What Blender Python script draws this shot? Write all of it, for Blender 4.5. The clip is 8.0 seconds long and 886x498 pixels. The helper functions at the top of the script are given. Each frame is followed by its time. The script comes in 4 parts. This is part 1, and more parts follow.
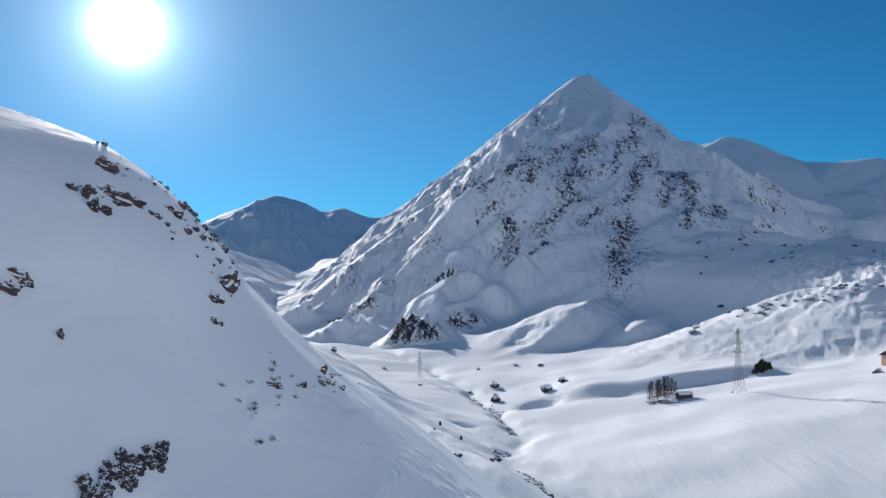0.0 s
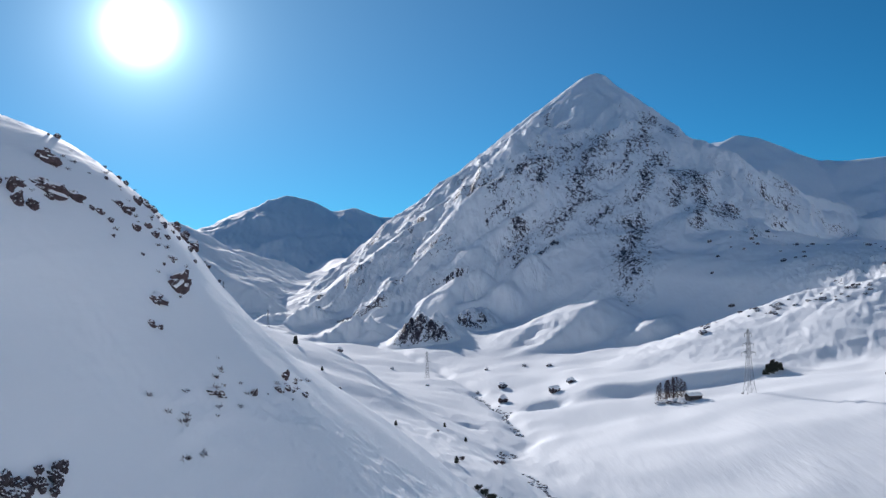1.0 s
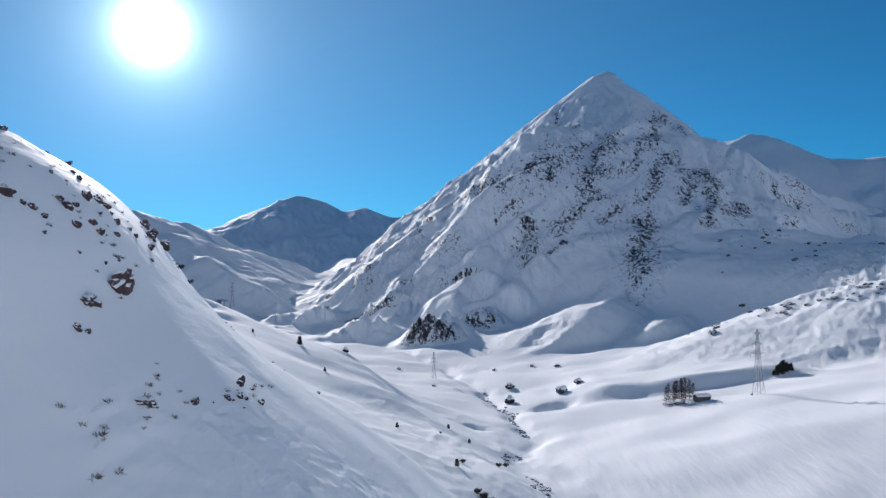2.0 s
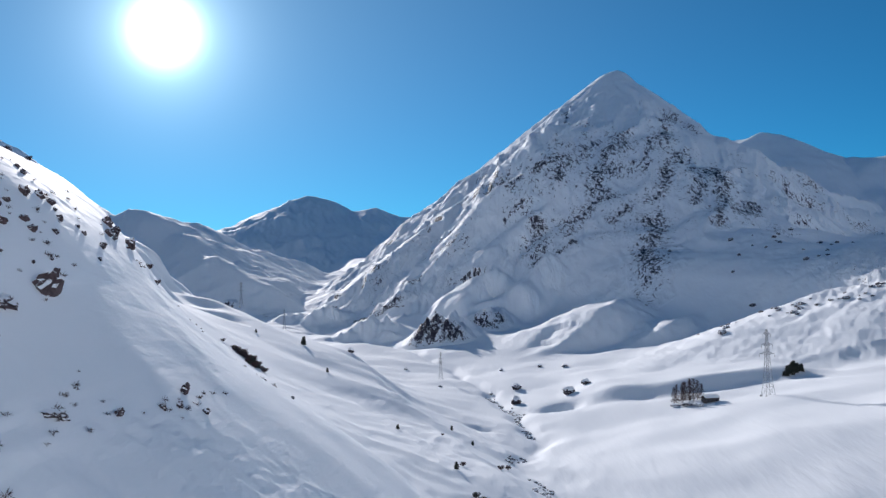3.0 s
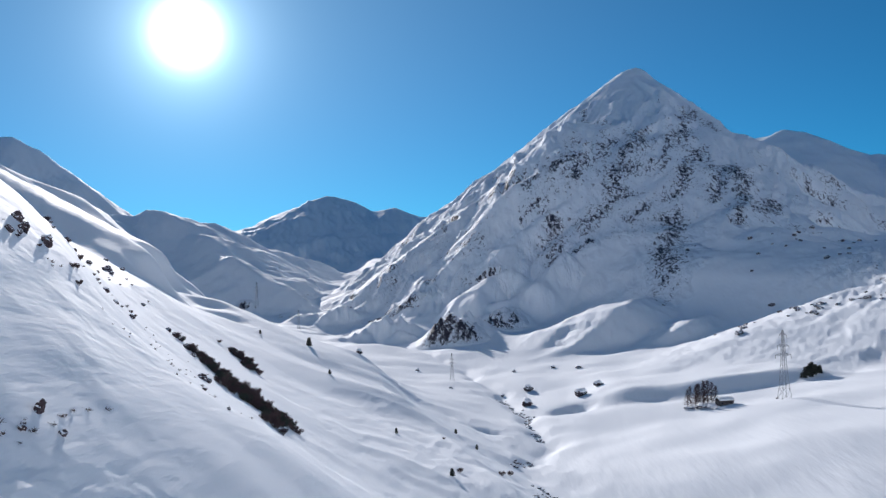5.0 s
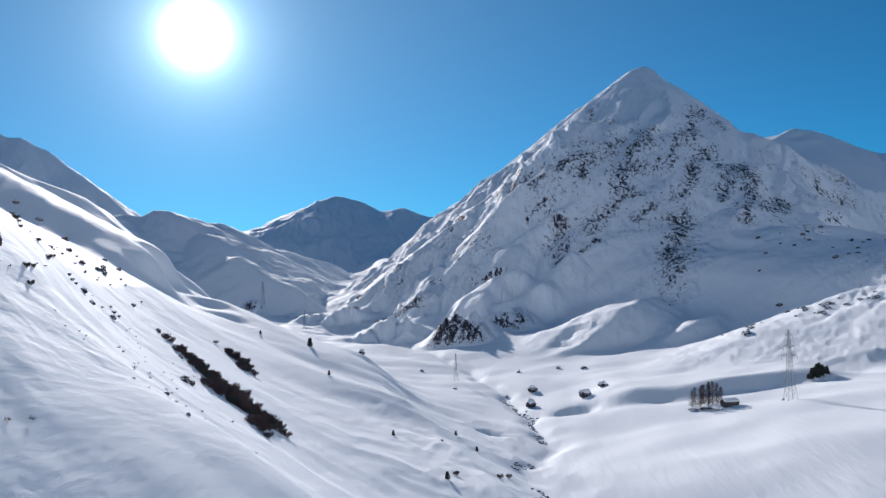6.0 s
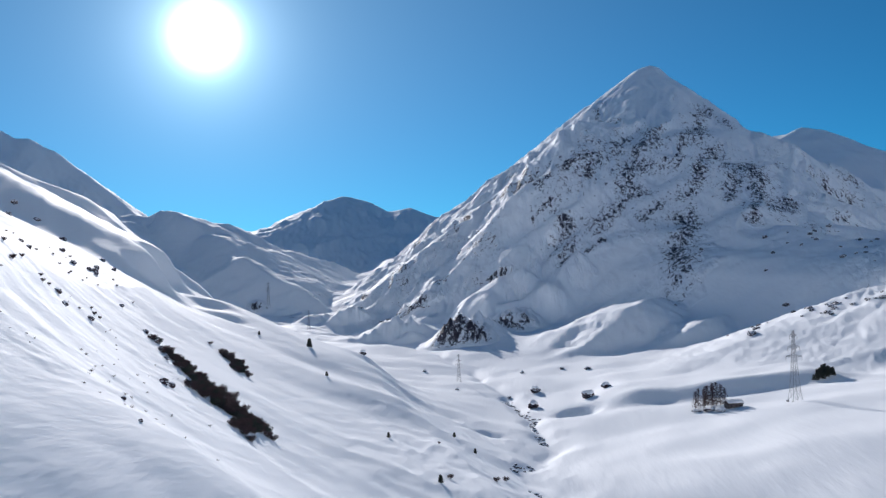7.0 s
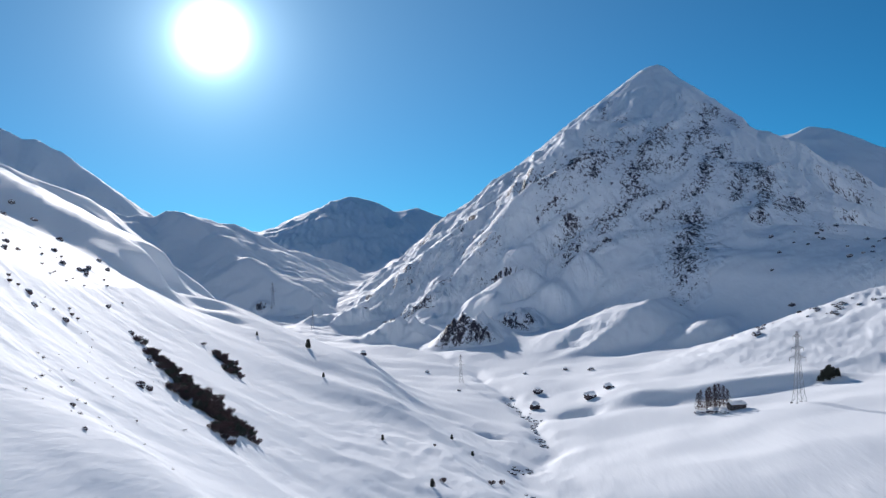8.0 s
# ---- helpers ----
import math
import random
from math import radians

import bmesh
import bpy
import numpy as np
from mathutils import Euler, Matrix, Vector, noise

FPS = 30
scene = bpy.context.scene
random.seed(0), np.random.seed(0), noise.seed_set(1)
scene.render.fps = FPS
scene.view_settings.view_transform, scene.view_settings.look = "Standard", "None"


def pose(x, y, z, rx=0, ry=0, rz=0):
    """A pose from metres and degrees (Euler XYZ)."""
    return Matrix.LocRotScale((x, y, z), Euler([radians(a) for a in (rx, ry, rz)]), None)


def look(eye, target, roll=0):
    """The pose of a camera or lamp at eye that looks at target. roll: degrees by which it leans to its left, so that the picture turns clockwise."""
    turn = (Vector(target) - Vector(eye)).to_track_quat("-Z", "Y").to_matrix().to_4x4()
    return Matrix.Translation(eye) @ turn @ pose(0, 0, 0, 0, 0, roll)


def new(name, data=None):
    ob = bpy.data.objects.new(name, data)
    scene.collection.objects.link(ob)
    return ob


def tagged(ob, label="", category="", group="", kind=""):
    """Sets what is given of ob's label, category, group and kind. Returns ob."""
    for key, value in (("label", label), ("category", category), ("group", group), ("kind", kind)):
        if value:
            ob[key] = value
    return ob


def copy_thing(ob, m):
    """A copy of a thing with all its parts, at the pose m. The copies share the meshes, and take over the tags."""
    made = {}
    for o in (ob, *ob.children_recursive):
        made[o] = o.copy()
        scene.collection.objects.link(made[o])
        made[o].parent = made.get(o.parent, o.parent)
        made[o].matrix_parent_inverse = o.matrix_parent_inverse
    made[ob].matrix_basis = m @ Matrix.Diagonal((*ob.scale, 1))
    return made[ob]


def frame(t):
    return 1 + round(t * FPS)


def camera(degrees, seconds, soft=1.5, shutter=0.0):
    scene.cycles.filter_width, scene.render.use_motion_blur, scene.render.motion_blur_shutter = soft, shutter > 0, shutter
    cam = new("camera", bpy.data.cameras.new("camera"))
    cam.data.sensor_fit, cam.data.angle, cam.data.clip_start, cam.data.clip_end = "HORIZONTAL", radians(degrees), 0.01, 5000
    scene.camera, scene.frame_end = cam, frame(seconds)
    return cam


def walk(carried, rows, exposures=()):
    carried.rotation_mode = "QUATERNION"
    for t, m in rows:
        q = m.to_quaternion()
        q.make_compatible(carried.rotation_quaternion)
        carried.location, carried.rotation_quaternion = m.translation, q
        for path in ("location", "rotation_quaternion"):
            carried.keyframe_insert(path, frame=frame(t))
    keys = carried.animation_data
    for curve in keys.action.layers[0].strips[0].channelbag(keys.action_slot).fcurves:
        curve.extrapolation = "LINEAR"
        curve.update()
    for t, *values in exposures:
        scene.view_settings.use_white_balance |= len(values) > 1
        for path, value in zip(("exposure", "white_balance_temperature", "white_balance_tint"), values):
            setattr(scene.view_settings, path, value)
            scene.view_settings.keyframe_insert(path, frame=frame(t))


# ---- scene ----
cam = camera(55.0, 8.0, 1.4)
PATH = [
    (0.0, look((0.00, 0.00, 100.00), (0.00, 999.26, 138.40), -0.800)),
    (0.5, look((1.48, 2.07, 99.97), (-4.61, 1001.30, 138.33), -0.827)),
    (1.0, look((3.47, 4.75, 99.94), (-10.39, 1003.91, 138.23), -0.861)),
    (1.5, look((5.11, 6.93, 99.91), (-14.97, 1005.99, 138.17), -0.888)),
    (2.0, look((6.92, 9.34, 99.88), (-19.90, 1008.25, 138.13), -0.918)),
    (2.5, look((8.74, 11.76, 99.85), (-24.78, 1010.47, 138.10), -0.948)),
    (3.0, look((10.56, 14.18, 99.82), (-29.54, 1012.65, 138.10), -0.978)),
    (3.5, look((12.37, 16.59, 99.80), (-34.15, 1014.77, 138.12), -1.007)),
    (4.0, look((14.19, 18.97, 99.77), (-38.54, 1016.84, 138.15), -1.035)),
    (4.5, look((16.02, 21.31, 99.73), (-42.68, 1018.85, 138.20), -1.063)),
    (5.0, look((17.87, 23.63, 99.68), (-46.52, 1020.81, 138.26), -1.089)),
    (5.5, look((19.75, 25.92, 99.63), (-50.04, 1022.73, 138.33), -1.114)),
    (6.0, look((21.69, 28.19, 99.57), (-53.24, 1024.63, 138.40), -1.138)),
    (6.5, look((23.67, 30.47, 99.50), (-56.13, 1026.52, 138.48), -1.160)),
    (7.0, look((25.70, 32.78, 99.44), (-58.77, 1028.44, 138.58), -1.179)),
    (7.5, look((27.75, 35.15, 99.40), (-61.23, 1030.41, 138.69), -1.196)),
    (8.0, look((29.80, 37.62, 99.40), (-63.65, 1032.47, 138.83), -1.211)),
]
walk(cam, PATH, [(0.0, 0.38, 5950, 10)])

# ---- sky and sun ----
SUN_WAY = Vector((-0.3351, 0.9007, 0.2764)).normalized()
world = bpy.data.worlds.new("world")
scene.world = world
world.use_nodes = True
wn, wl = world.node_tree.nodes, world.node_tree.links
wn.clear()
sky = wn.new("ShaderNodeTexSky")
sky.sky_type, sky.sun_disc = "NISHITA", False
sky.sun_elevation, sky.sun_rotation = math.asin(SUN_WAY.z), math.atan2(SUN_WAY.x, SUN_WAY.y)
sky.altitude, sky.air_density, sky.dust_density, sky.ozone_density = 2600, 0.85, 0.02, 5.0
behind = wn.new("ShaderNodeBackground")
behind.inputs["Strength"].default_value = 0.064
tint = wn.new("ShaderNodeVectorMath")
tint.operation = "MULTIPLY"
tint.inputs[1].default_value = (0.24, 0.90, 0.91)
wl.new(sky.outputs["Color"], tint.inputs[0])
wl.new(tint.outputs["Vector"], behind.inputs["Color"])
# the sun's own disc and the bright air round it
way = wn.new("ShaderNodeTexCoord")
dot = wn.new("ShaderNodeVectorMath")
dot.operation = "DOT_PRODUCT"
dot.inputs[1].default_value = SUN_WAY
wl.new(way.outputs["Generated"], dot.inputs[0])
angle = wn.new("ShaderNodeMath")
angle.operation = "ARCCOSINE"
wl.new(dot.outputs["Value"], angle.inputs[0])
def step(kind, a, b=0.0):
    t = wn.new("ShaderNodeMath")
    t.operation = kind
    for k, v in enumerate((a, b)):
        if isinstance(v, (int, float)):
            t.inputs[k].default_value = v
        else:
            wl.new(v, t.inputs[k])
    return t.outputs[0]


off = angle.outputs[0]
disc = step("MULTIPLY", step("EXPONENT", step("MULTIPLY", step("POWER", step("DIVIDE", off, 0.025), 2.0), -1.0)), 4.0)
air = step("ADD", step("MULTIPLY", step("EXPONENT", step("DIVIDE", off, -0.034)), 1.5), step("MULTIPLY", step("EXPONENT", step("DIVIDE", off, -0.26)), 0.25))
glow = wn.new("ShaderNodeBackground")
glow.inputs["Color"].default_value = (0.76, 0.96, 0.99, 1)
wl.new(step("ADD", disc, air), glow.inputs["Strength"])
both = wn.new("ShaderNodeAddShader")
wl.new(behind.outputs[0], both.inputs[0])
wl.new(glow.outputs[0], both.inputs[1])
out = wn.new("ShaderNodeOutputWorld")
wl.new(both.outputs[0], out.inputs[0])

sun = new("sun", bpy.data.lights.new("sun", "SUN"))
sun.data.energy, sun.data.angle, sun.data.color = 4.3, radians(0.53), (1.05, 0.94, 0.85)
sun.matrix_world = look((0, 0, 0), -SUN_WAY)
sun.location = (-300, 800, 600)

# ---- materials ----
def nodes_of(name):
    m = bpy.data.materials.new(name)
    m.use_nodes = True
    nt = m.node_tree
    return m, nt.nodes, nt.links, nt.nodes["Principled BSDF"]


def plain(name, colour, rough=0.7, metal=0.0, grain=0.25, size=3.0, bump=0.2):
    """A surface with fine grain and blotches, its colour varied from piece to piece."""
    m, n, l, b = nodes_of(name)
    place = n.new("ShaderNodeTexCoord")
    fine, broad = n.new("ShaderNodeTexNoise"), n.new("ShaderNodeTexNoise")
    fine.inputs["Scale"].default_value, fine.inputs["Detail"].default_value = size * 6, 6
    broad.inputs["Scale"].default_value, broad.inputs["Detail"].default_value = size * 0.7, 3
    for t in (fine, broad):
        l.new(place.outputs["Object"], t.inputs["Vector"])
    mix = n.new("ShaderNodeMath")
    mix.operation = "ADD"
    l.new(fine.outputs[0], mix.inputs[0])
    l.new(broad.outputs[0], mix.inputs[1])
    ramp = n.new("ShaderNodeValToRGB")
    lo, hi = [c * (1 - grain) for c in colour], [min(1, c * (1 + grain)) for c in colour]
    ramp.color_ramp.elements[0].position, ramp.color_ramp.elements[0].color = 0.35, (*lo, 1)
    ramp.color_ramp.elements[1].position, ramp.color_ramp.elements[1].color = 0.65, (*hi, 1)
    scale = n.new("ShaderNodeMath")
    scale.operation = "MULTIPLY"
    scale.inputs[1].default_value = 0.5
    l.new(mix.outputs[0], scale.inputs[0])
    l.new(scale.outputs[0], ramp.inputs[0])
    l.new(ramp.outputs[0], b.inputs["Base Color"])
    b.inputs["Roughness"].default_value, b.inputs["Metallic"].default_value = rough, metal
    bp = n.new("ShaderNodeBump")
    bp.inputs["Strength"].default_value, bp.inputs["Distance"].default_value = bump, 0.05
    l.new(fine.outputs[0], bp.inputs["Height"])
    l.new(bp.outputs[0], b.inputs["Normal"])
    return m


def snowed(m, start=0.45, much=0.25):
    """Lays snow on the faces of a material that look up, with a ragged edge."""
    n, l = m.node_tree.nodes, m.node_tree.links
    b = n["Principled BSDF"]
    old = b.inputs["Base Color"].links[0].from_socket
    geo, sep, rag = n.new("ShaderNodeNewGeometry"), n.new("ShaderNodeSeparateXYZ"), n.new("ShaderNodeTexNoise")
    rag.inputs["Scale"].default_value, rag.inputs["Detail"].default_value = 1.7, 5
    l.new(geo.outputs["Position"], rag.inputs["Vector"])
    l.new(geo.outputs["Normal"], sep.inputs[0])
    add, span, mix = n.new("ShaderNodeMath"), n.new("ShaderNodeMapRange"), n.new("ShaderNodeMix")
    add.operation = "ADD"
    l.new(sep.outputs["Z"], add.inputs[0])
    l.new(rag.outputs[0], add.inputs[1])
    span.inputs["From Min"].default_value, span.inputs["From Max"].default_value = start + 0.5, start + 0.5 + much
    l.new(add.outputs[0], span.inputs["Value"])
    mix.data_type = "RGBA"
    l.new(span.outputs[0], mix.inputs["Factor"])
    ins = [s for s in mix.inputs if s.type == "RGBA"]
    l.new(old, ins[0])
    ins[1].default_value = (0.93, 0.945, 0.96, 1)
    l.new([s for s in mix.outputs if s.type == "RGBA"][0], b.inputs["Base Color"])
    return m


def ground_material():
    """Snow, broken by bare rock and heath where the ground's own 'rock' and 'heath' values allow it."""
    m, n, l, b = nodes_of("snow_and_rock")
    place = n.new("ShaderNodeTexCoord")

    def noise_at(scale, detail, rough=0.55, distort=0.0):
        t = n.new("ShaderNodeTexNoise")
        t.inputs["Scale"].default_value, t.inputs["Detail"].default_value = scale, detail
        t.inputs["Roughness"].default_value, t.inputs["Distortion"].default_value = rough, distort
        l.new(place.outputs["Object"], t.inputs["Vector"])
        return t.outputs[0]

    def calc(kind, a, bb, clamp=False):
        t = n.new("ShaderNodeMath")
        t.operation, t.use_clamp = kind, clamp
        for k, v in enumerate((a, bb)):
            if isinstance(v, (int, float)):
                t.inputs[k].default_value = v
            else:
                l.new(v, t.inputs[k])
        return t.outputs[0]

    def blend(fac, c1, c2):
        t = n.new("ShaderNodeMix")
        t.data_type = "RGBA"
        l.new(fac, t.inputs["Factor"])
        for k, v in (("A", c1), ("B", c2)):
            sock = [s for s in t.inputs if s.name == k and s.type == "RGBA"][0]
            if isinstance(v, tuple):
                sock.default_value = (*v, 1)
            else:
                l.new(v, sock)
        return [s for s in t.outputs if s.type == "RGBA"][0]

    rock = n.new("ShaderNodeAttribute")
    rock.attribute_name = "rock"
    fall = n.new("ShaderNodeMapping")
    fall.inputs["Scale"].default_value = (1.0, 0.5, 0.55)
    l.new(place.outputs["Object"], fall.inputs["Vector"])

    def crag_at(scale, detail, rough):
        t = n.new("ShaderNodeTexNoise")
        t.inputs["Scale"].default_value, t.inputs["Detail"].default_value = scale, detail
        t.inputs["Roughness"].default_value, t.inputs["Distortion"].default_value = rough, 0.7
        l.new(fall.outputs[0], t.inputs["Vector"])
        return t.outputs[0]
    grain, lumps = crag_at(0.22, 9, 0.74), noise_at(0.9, 6, 0.6)
    seen = calc("ADD", rock.outputs["Fac"], calc("ADD", calc("MULTIPLY", calc("SUBTRACT", grain, 0.5), 3.2), calc("MULTIPLY", calc("SUBTRACT", lumps, 0.5), 0.9)))
    bare = calc("MULTIPLY", calc("SUBTRACT", seen, 0.5), 7.0, True)
    tone = noise_at(0.35, 7, 0.65)
    stone = blend(calc("MULTIPLY", calc("SUBTRACT", tone, 0.35), 3.0, True), (0.034, 0.033, 0.045), (0.105, 0.094, 0.115))
    white = blend(noise_at(0.02, 5), (0.90, 0.935, 0.965), (0.92, 0.95, 0.98))
    l.new(blend(bare, white, stone), b.inputs["Base Color"])
    b.inputs["Roughness"].default_value = 0.75
    b.inputs["Specular IOR Level"].default_value = 0.02
    long = n.new("ShaderNodeMapping")
    long.inputs["Scale"].default_value = (1.2, 0.2, 1.2)
    l.new(place.outputs["Object"], long.inputs["Vector"])
    ripple = n.new("ShaderNodeTexNoise")
    ripple.inputs["Scale"].default_value, ripple.inputs["Detail"].default_value = 1.0, 4
    l.new(long.outputs[0], ripple.inputs["Vector"])
    swell = n.new("ShaderNodeTexNoise")
    swell.inputs["Scale"].default_value, swell.inputs["Detail"].default_value = 0.24, 5
    l.new(long.outputs[0], swell.inputs["Vector"])
    fine = n.new("ShaderNodeBump")
    fine.inputs["Strength"].default_value, fine.inputs["Distance"].default_value = 0.5, 0.5
    l.new(calc("ADD", calc("ADD", calc("MULTIPLY", swell.outputs[0], 1.2), calc("MULTIPLY", ripple.outputs[0], 0.32)), calc("MULTIPLY", bare, tone)), fine.inputs["Height"])
    # broken ground where rock lies close under the snow
    crags = n.new("ShaderNodeBump")
    crags.inputs["Strength"].default_value, crags.inputs["Distance"].default_value = 0.8, 7.0
    l.new(calc("MULTIPLY", crag_at(0.055, 7, 0.6), calc("MULTIPLY", calc("ADD", rock.outputs["Fac"], 0.22), 2.5, True)), crags.inputs["Height"])
    l.new(crags.outputs[0], fine.inputs["Normal"])
    l.new(fine.outputs[0], b.inputs["Normal"])
    return m


GROUND = ground_material()
# ---- the ground's shape ----
_table = np.random.RandomState(11)
SHUFFLE = _table.permutation(1024).astype(np.int32)
TURN_X, TURN_Y = np.cos(np.arange(1024) * 2 * math.pi / 1024), np.sin(np.arange(1024) * 2 * math.pi / 1024)


def perlin(x, y, seed=0):
    """Gradient noise, about -0.7 to 0.7."""
    ix, iy = np.floor(x), np.floor(y)
    fx, fy = x - ix, y - iy
    ix, iy = ix.astype(np.int32), iy.astype(np.int32)
    u, v = fx * fx * fx * (fx * (fx * 6 - 15) + 10), fy * fy * fy * (fy * (fy * 6 - 15) + 10)
    west, east = SHUFFLE[(ix + seed * 131) & 1023], SHUFFLE[(ix + 1 + seed * 131) & 1023]

    def corner(row, a, b):
        g = SHUFFLE[(row + iy + b) & 1023]
        return TURN_X[g] * (fx - a) + TURN_Y[g] * (fy - b)
    low, high = corner(west, 0, 0), corner(west, 0, 1)
    low = low + (corner(east, 1, 0) - low) * u
    high = high + (corner(east, 1, 1) - high) * u
    return low + (high - low) * v


def fbm(x, y, octaves=4, seed=0, gain=0.5):
    total, amp, f = 0.0, 1.0, 1.0
    for k in range(octaves):
        total = total + amp * perlin(x * f + 17.3 * k, y * f - 9.1 * k, seed + k)
        amp, f = amp * gain, f * 2.03
    return total


def ridged(x, y, octaves=4, seed=0, gain=0.5):
    """0 in the gullies, about 1 on sharp crests."""
    total, amp, f, whole = 0.0, 1.0, 1.0, 0.0
    for k in range(octaves):
        total = total + amp * (1 - np.abs(perlin(x * f + 5.7 * k, y * f + 3.3 * k, seed + k)) * 2.0)
        whole, amp, f = whole + amp, amp * gain, f * 2.07
    return total / whole


def smooth(a, b, x):
    s = np.clip((x - a) / (b - a), 0, 1)
    return s * s * (3 - 2 * s)


def higher(a, b, k):
    """The higher of two heights, blended over k metres."""
    h = np.clip(0.5 + 0.5 * (a - b) / k, 0, 1)
    return b + (a - b) * h + k * h * (1 - h)


def along(y, pairs):
    """A soft line through (y, value) pairs."""
    ys, vs = zip(*pairs)
    out = 0.0
    for s in (-0.5, -0.25, 0, 0.25, 0.5):
        out = out + np.interp(y * (1 + 0.08 * s) + 6 * s, ys, vs) / 5
    return out


def crest(x, y, points, near, far, soft=14.0, shelf=None, beyond=0.9):
    """A roof-like ridge along points (x, y, z): slope near on its right-hand side, seen along the line, and far on the other,
    where after a shelf of that many metres it drops with the slope beyond."""
    best, off = np.full(np.shape(x), -1e9), np.full(np.shape(x), 1e9)
    for k, ((ax, ay, az), (bx, by, bz)) in enumerate(zip(points[:-1], points[1:])):
        dx, dy = bx - ax, by - ay
        n = math.hypot(dx, dy)
        s = ((x - ax) * dx + (y - ay) * dy) / n ** 2
        past = np.maximum(-s if k == 0 else 0, s - 1 if k == len(points) - 2 else 0) * n
        s = np.clip(s, 0, 1)
        px, py = x - ax - s * dx, y - ay - s * dy
        side = (px * dy - py * dx) / n
        d = np.sqrt(px * px + py * py + soft * soft) - soft
        w = np.maximum(0.5 + 0.5 * side / (d + soft), smooth(0, 3 * soft, past))
        other = far * d if shelf is None else far * np.minimum(d, shelf) + beyond * np.maximum(d - shelf, 0)
        high = az + s * (bz - az) - near * d * w - other * (1 - w)
        best = np.maximum(best, high) if shelf is None else np.where(d < off, high, best)
        off = np.minimum(off, d)
    return best, off


CREEK = ((-300, 110), (0, 70), (280, 36), (346, 29), (383, 25), (406, 29), (457, 39), (493, 44), (546, 31), (600, 27), (644, 19), (800, -20), (966, -95), (1100, -180), (1300, -300), (1500, -370), (2150, -490), (3800, -1000), (6000, -1500))
BED = ((-300, -40), (0, -26), (200, -4), (300, 6), (383, 12), (457, 13), (600, 16), (800, 22), (966, 28), (1100, 34), (1300, 50), (1500, 72), (2150, 112), (3000, 100), (3800, 105), (6000, 200))
CONTOUR = ((-200, -40), (0, -33), (42, -21.5), (58, -17.9), (68, -17.3), (83, -19), (103, -24.3), (119, -28.5), (160, -48), (220, -74), (300, -105), (369, -125), (450, -160), (544, -178), (624, -200), (700, -260), (800, -370), (1000, -560), (1500, -900), (6000, -2500))
PEAK = (336, 1970, 586)
RIBS = ((-180, 0.62), (-110, 0.75), (-75, 0.805), (-62, 0.725), (-50, 0.675), (-42, 0.645), (-35, 0.612), (-25, 0.585), (-17, 0.555), (-8, 0.535), (0, 0.515), (12, 0.555), (25, 0.73), (35, 0.90), (45, 0.97), (90, 1.05), (180, 0.62))
BACK_RIGHT = ((700, 3100, 470), (860, 2900, 552), (905, 2850, 558), (935, 2800, 568), (968, 2750, 548), (1011, 2700, 504), (1059, 2650, 470), (1103, 2600, 444), (1126, 2560, 448), (1160, 2500, 436), (1300, 2400, 430), (1700, 2300, 480), (2600, 2200, 560))
BACK_LEFT = ((-765, 1820, 257), (-748, 1838, 272), (-690, 1800, 256), (-634, 1750, 236), (-604, 1720, 217), (-503, 1620, 172), (-427, 1540, 138), (-342, 1440, 97))
PLATEAU = ((-830, 1450, 228), (-800, 1600, 232), (-790, 1700, 231), (-779, 1780, 244), (-765, 1820, 257))
BACK_SPUR = ((-684, 1900, 249), (-610, 1880, 239), (-550, 1840, 212), (-519, 1800, 188), (-451, 1740, 160), (-369, 1640, 113))
FRONT_HUMP = ((-545, 1565, 130), (-521, 1560, 156), (-496, 1550, 161), (-447, 1500, 153), (-397, 1440, 123), (-343, 1390, 105), (-330, 1375, 98))
TERRACE = ((-385, 600, 211), (-360, 640, 195), (-356, 670, 190), (-345, 700, 184), (-341, 730, 181), (-342, 760, 175), (-352, 800, 120), (-365, 850, 50))
FAR_LEFT = ((-2600, 1900, 900), (-1651, 2250, 668), (-1401, 2250, 555), (-1335, 2250, 520), (-1302, 2250, 518), (-1237, 2250, 482), (-1188, 2250, 430), (-1140, 2250, 390), (-1076, 2250, 346), (-1020, 2250, 310), (-900, 2260, 240))
# unseen ridge behind and beside the way, added to bounce sunlight onto shaded slopes
BOUNCE_RIDGE = ((-4200, 900, 900), (-3400, -700, 950), (-1500, -1700, 1000), (300, -1900, 1050), (2200, -1500, 1000), (3600, 0, 950), (4600, 1500, 900))
FAR = ((-2600, 4300, 500), (-1500, 4400, 400), (-1349, 4500, 388), (-1195, 4500, 448), (-1042, 4500, 490), (-965, 4500, 543), (-885, 4500, 572), (-855, 4500, 572), (-767, 4500, 535), (-647, 4500, 486), (-526, 4500, 498), (-391, 4500, 452), (200, 4400, 380), (1500, 4500, 300))


KNOLLS = ((-26, 968, 36, 34, 25, 27), (-46, 940, 15, 16, 0, 9), (-20, 936, 15, 13, 0, 6), (22, 1024, 32, 22, 20, 20), (-120, 1045, 40, 22, 25, 22), (-95, 1010, 16, 12, 0, 10),
          (255, 745, 22, 40, -50, 9), (330, 800, 40, 40, 0, 3), (66, 1072, 24, 16, 30, 8), (110, 1150, 18, 60, -20, 8), (-205, 1210, 34, 20, 30, 18), (-255, 1230, 26, 30, -30, 14), (62, 560, 12, 9, 20, -6), (12, 470, 10, 16, 10, -5), (25, 420, 7, 10, 0, -4))


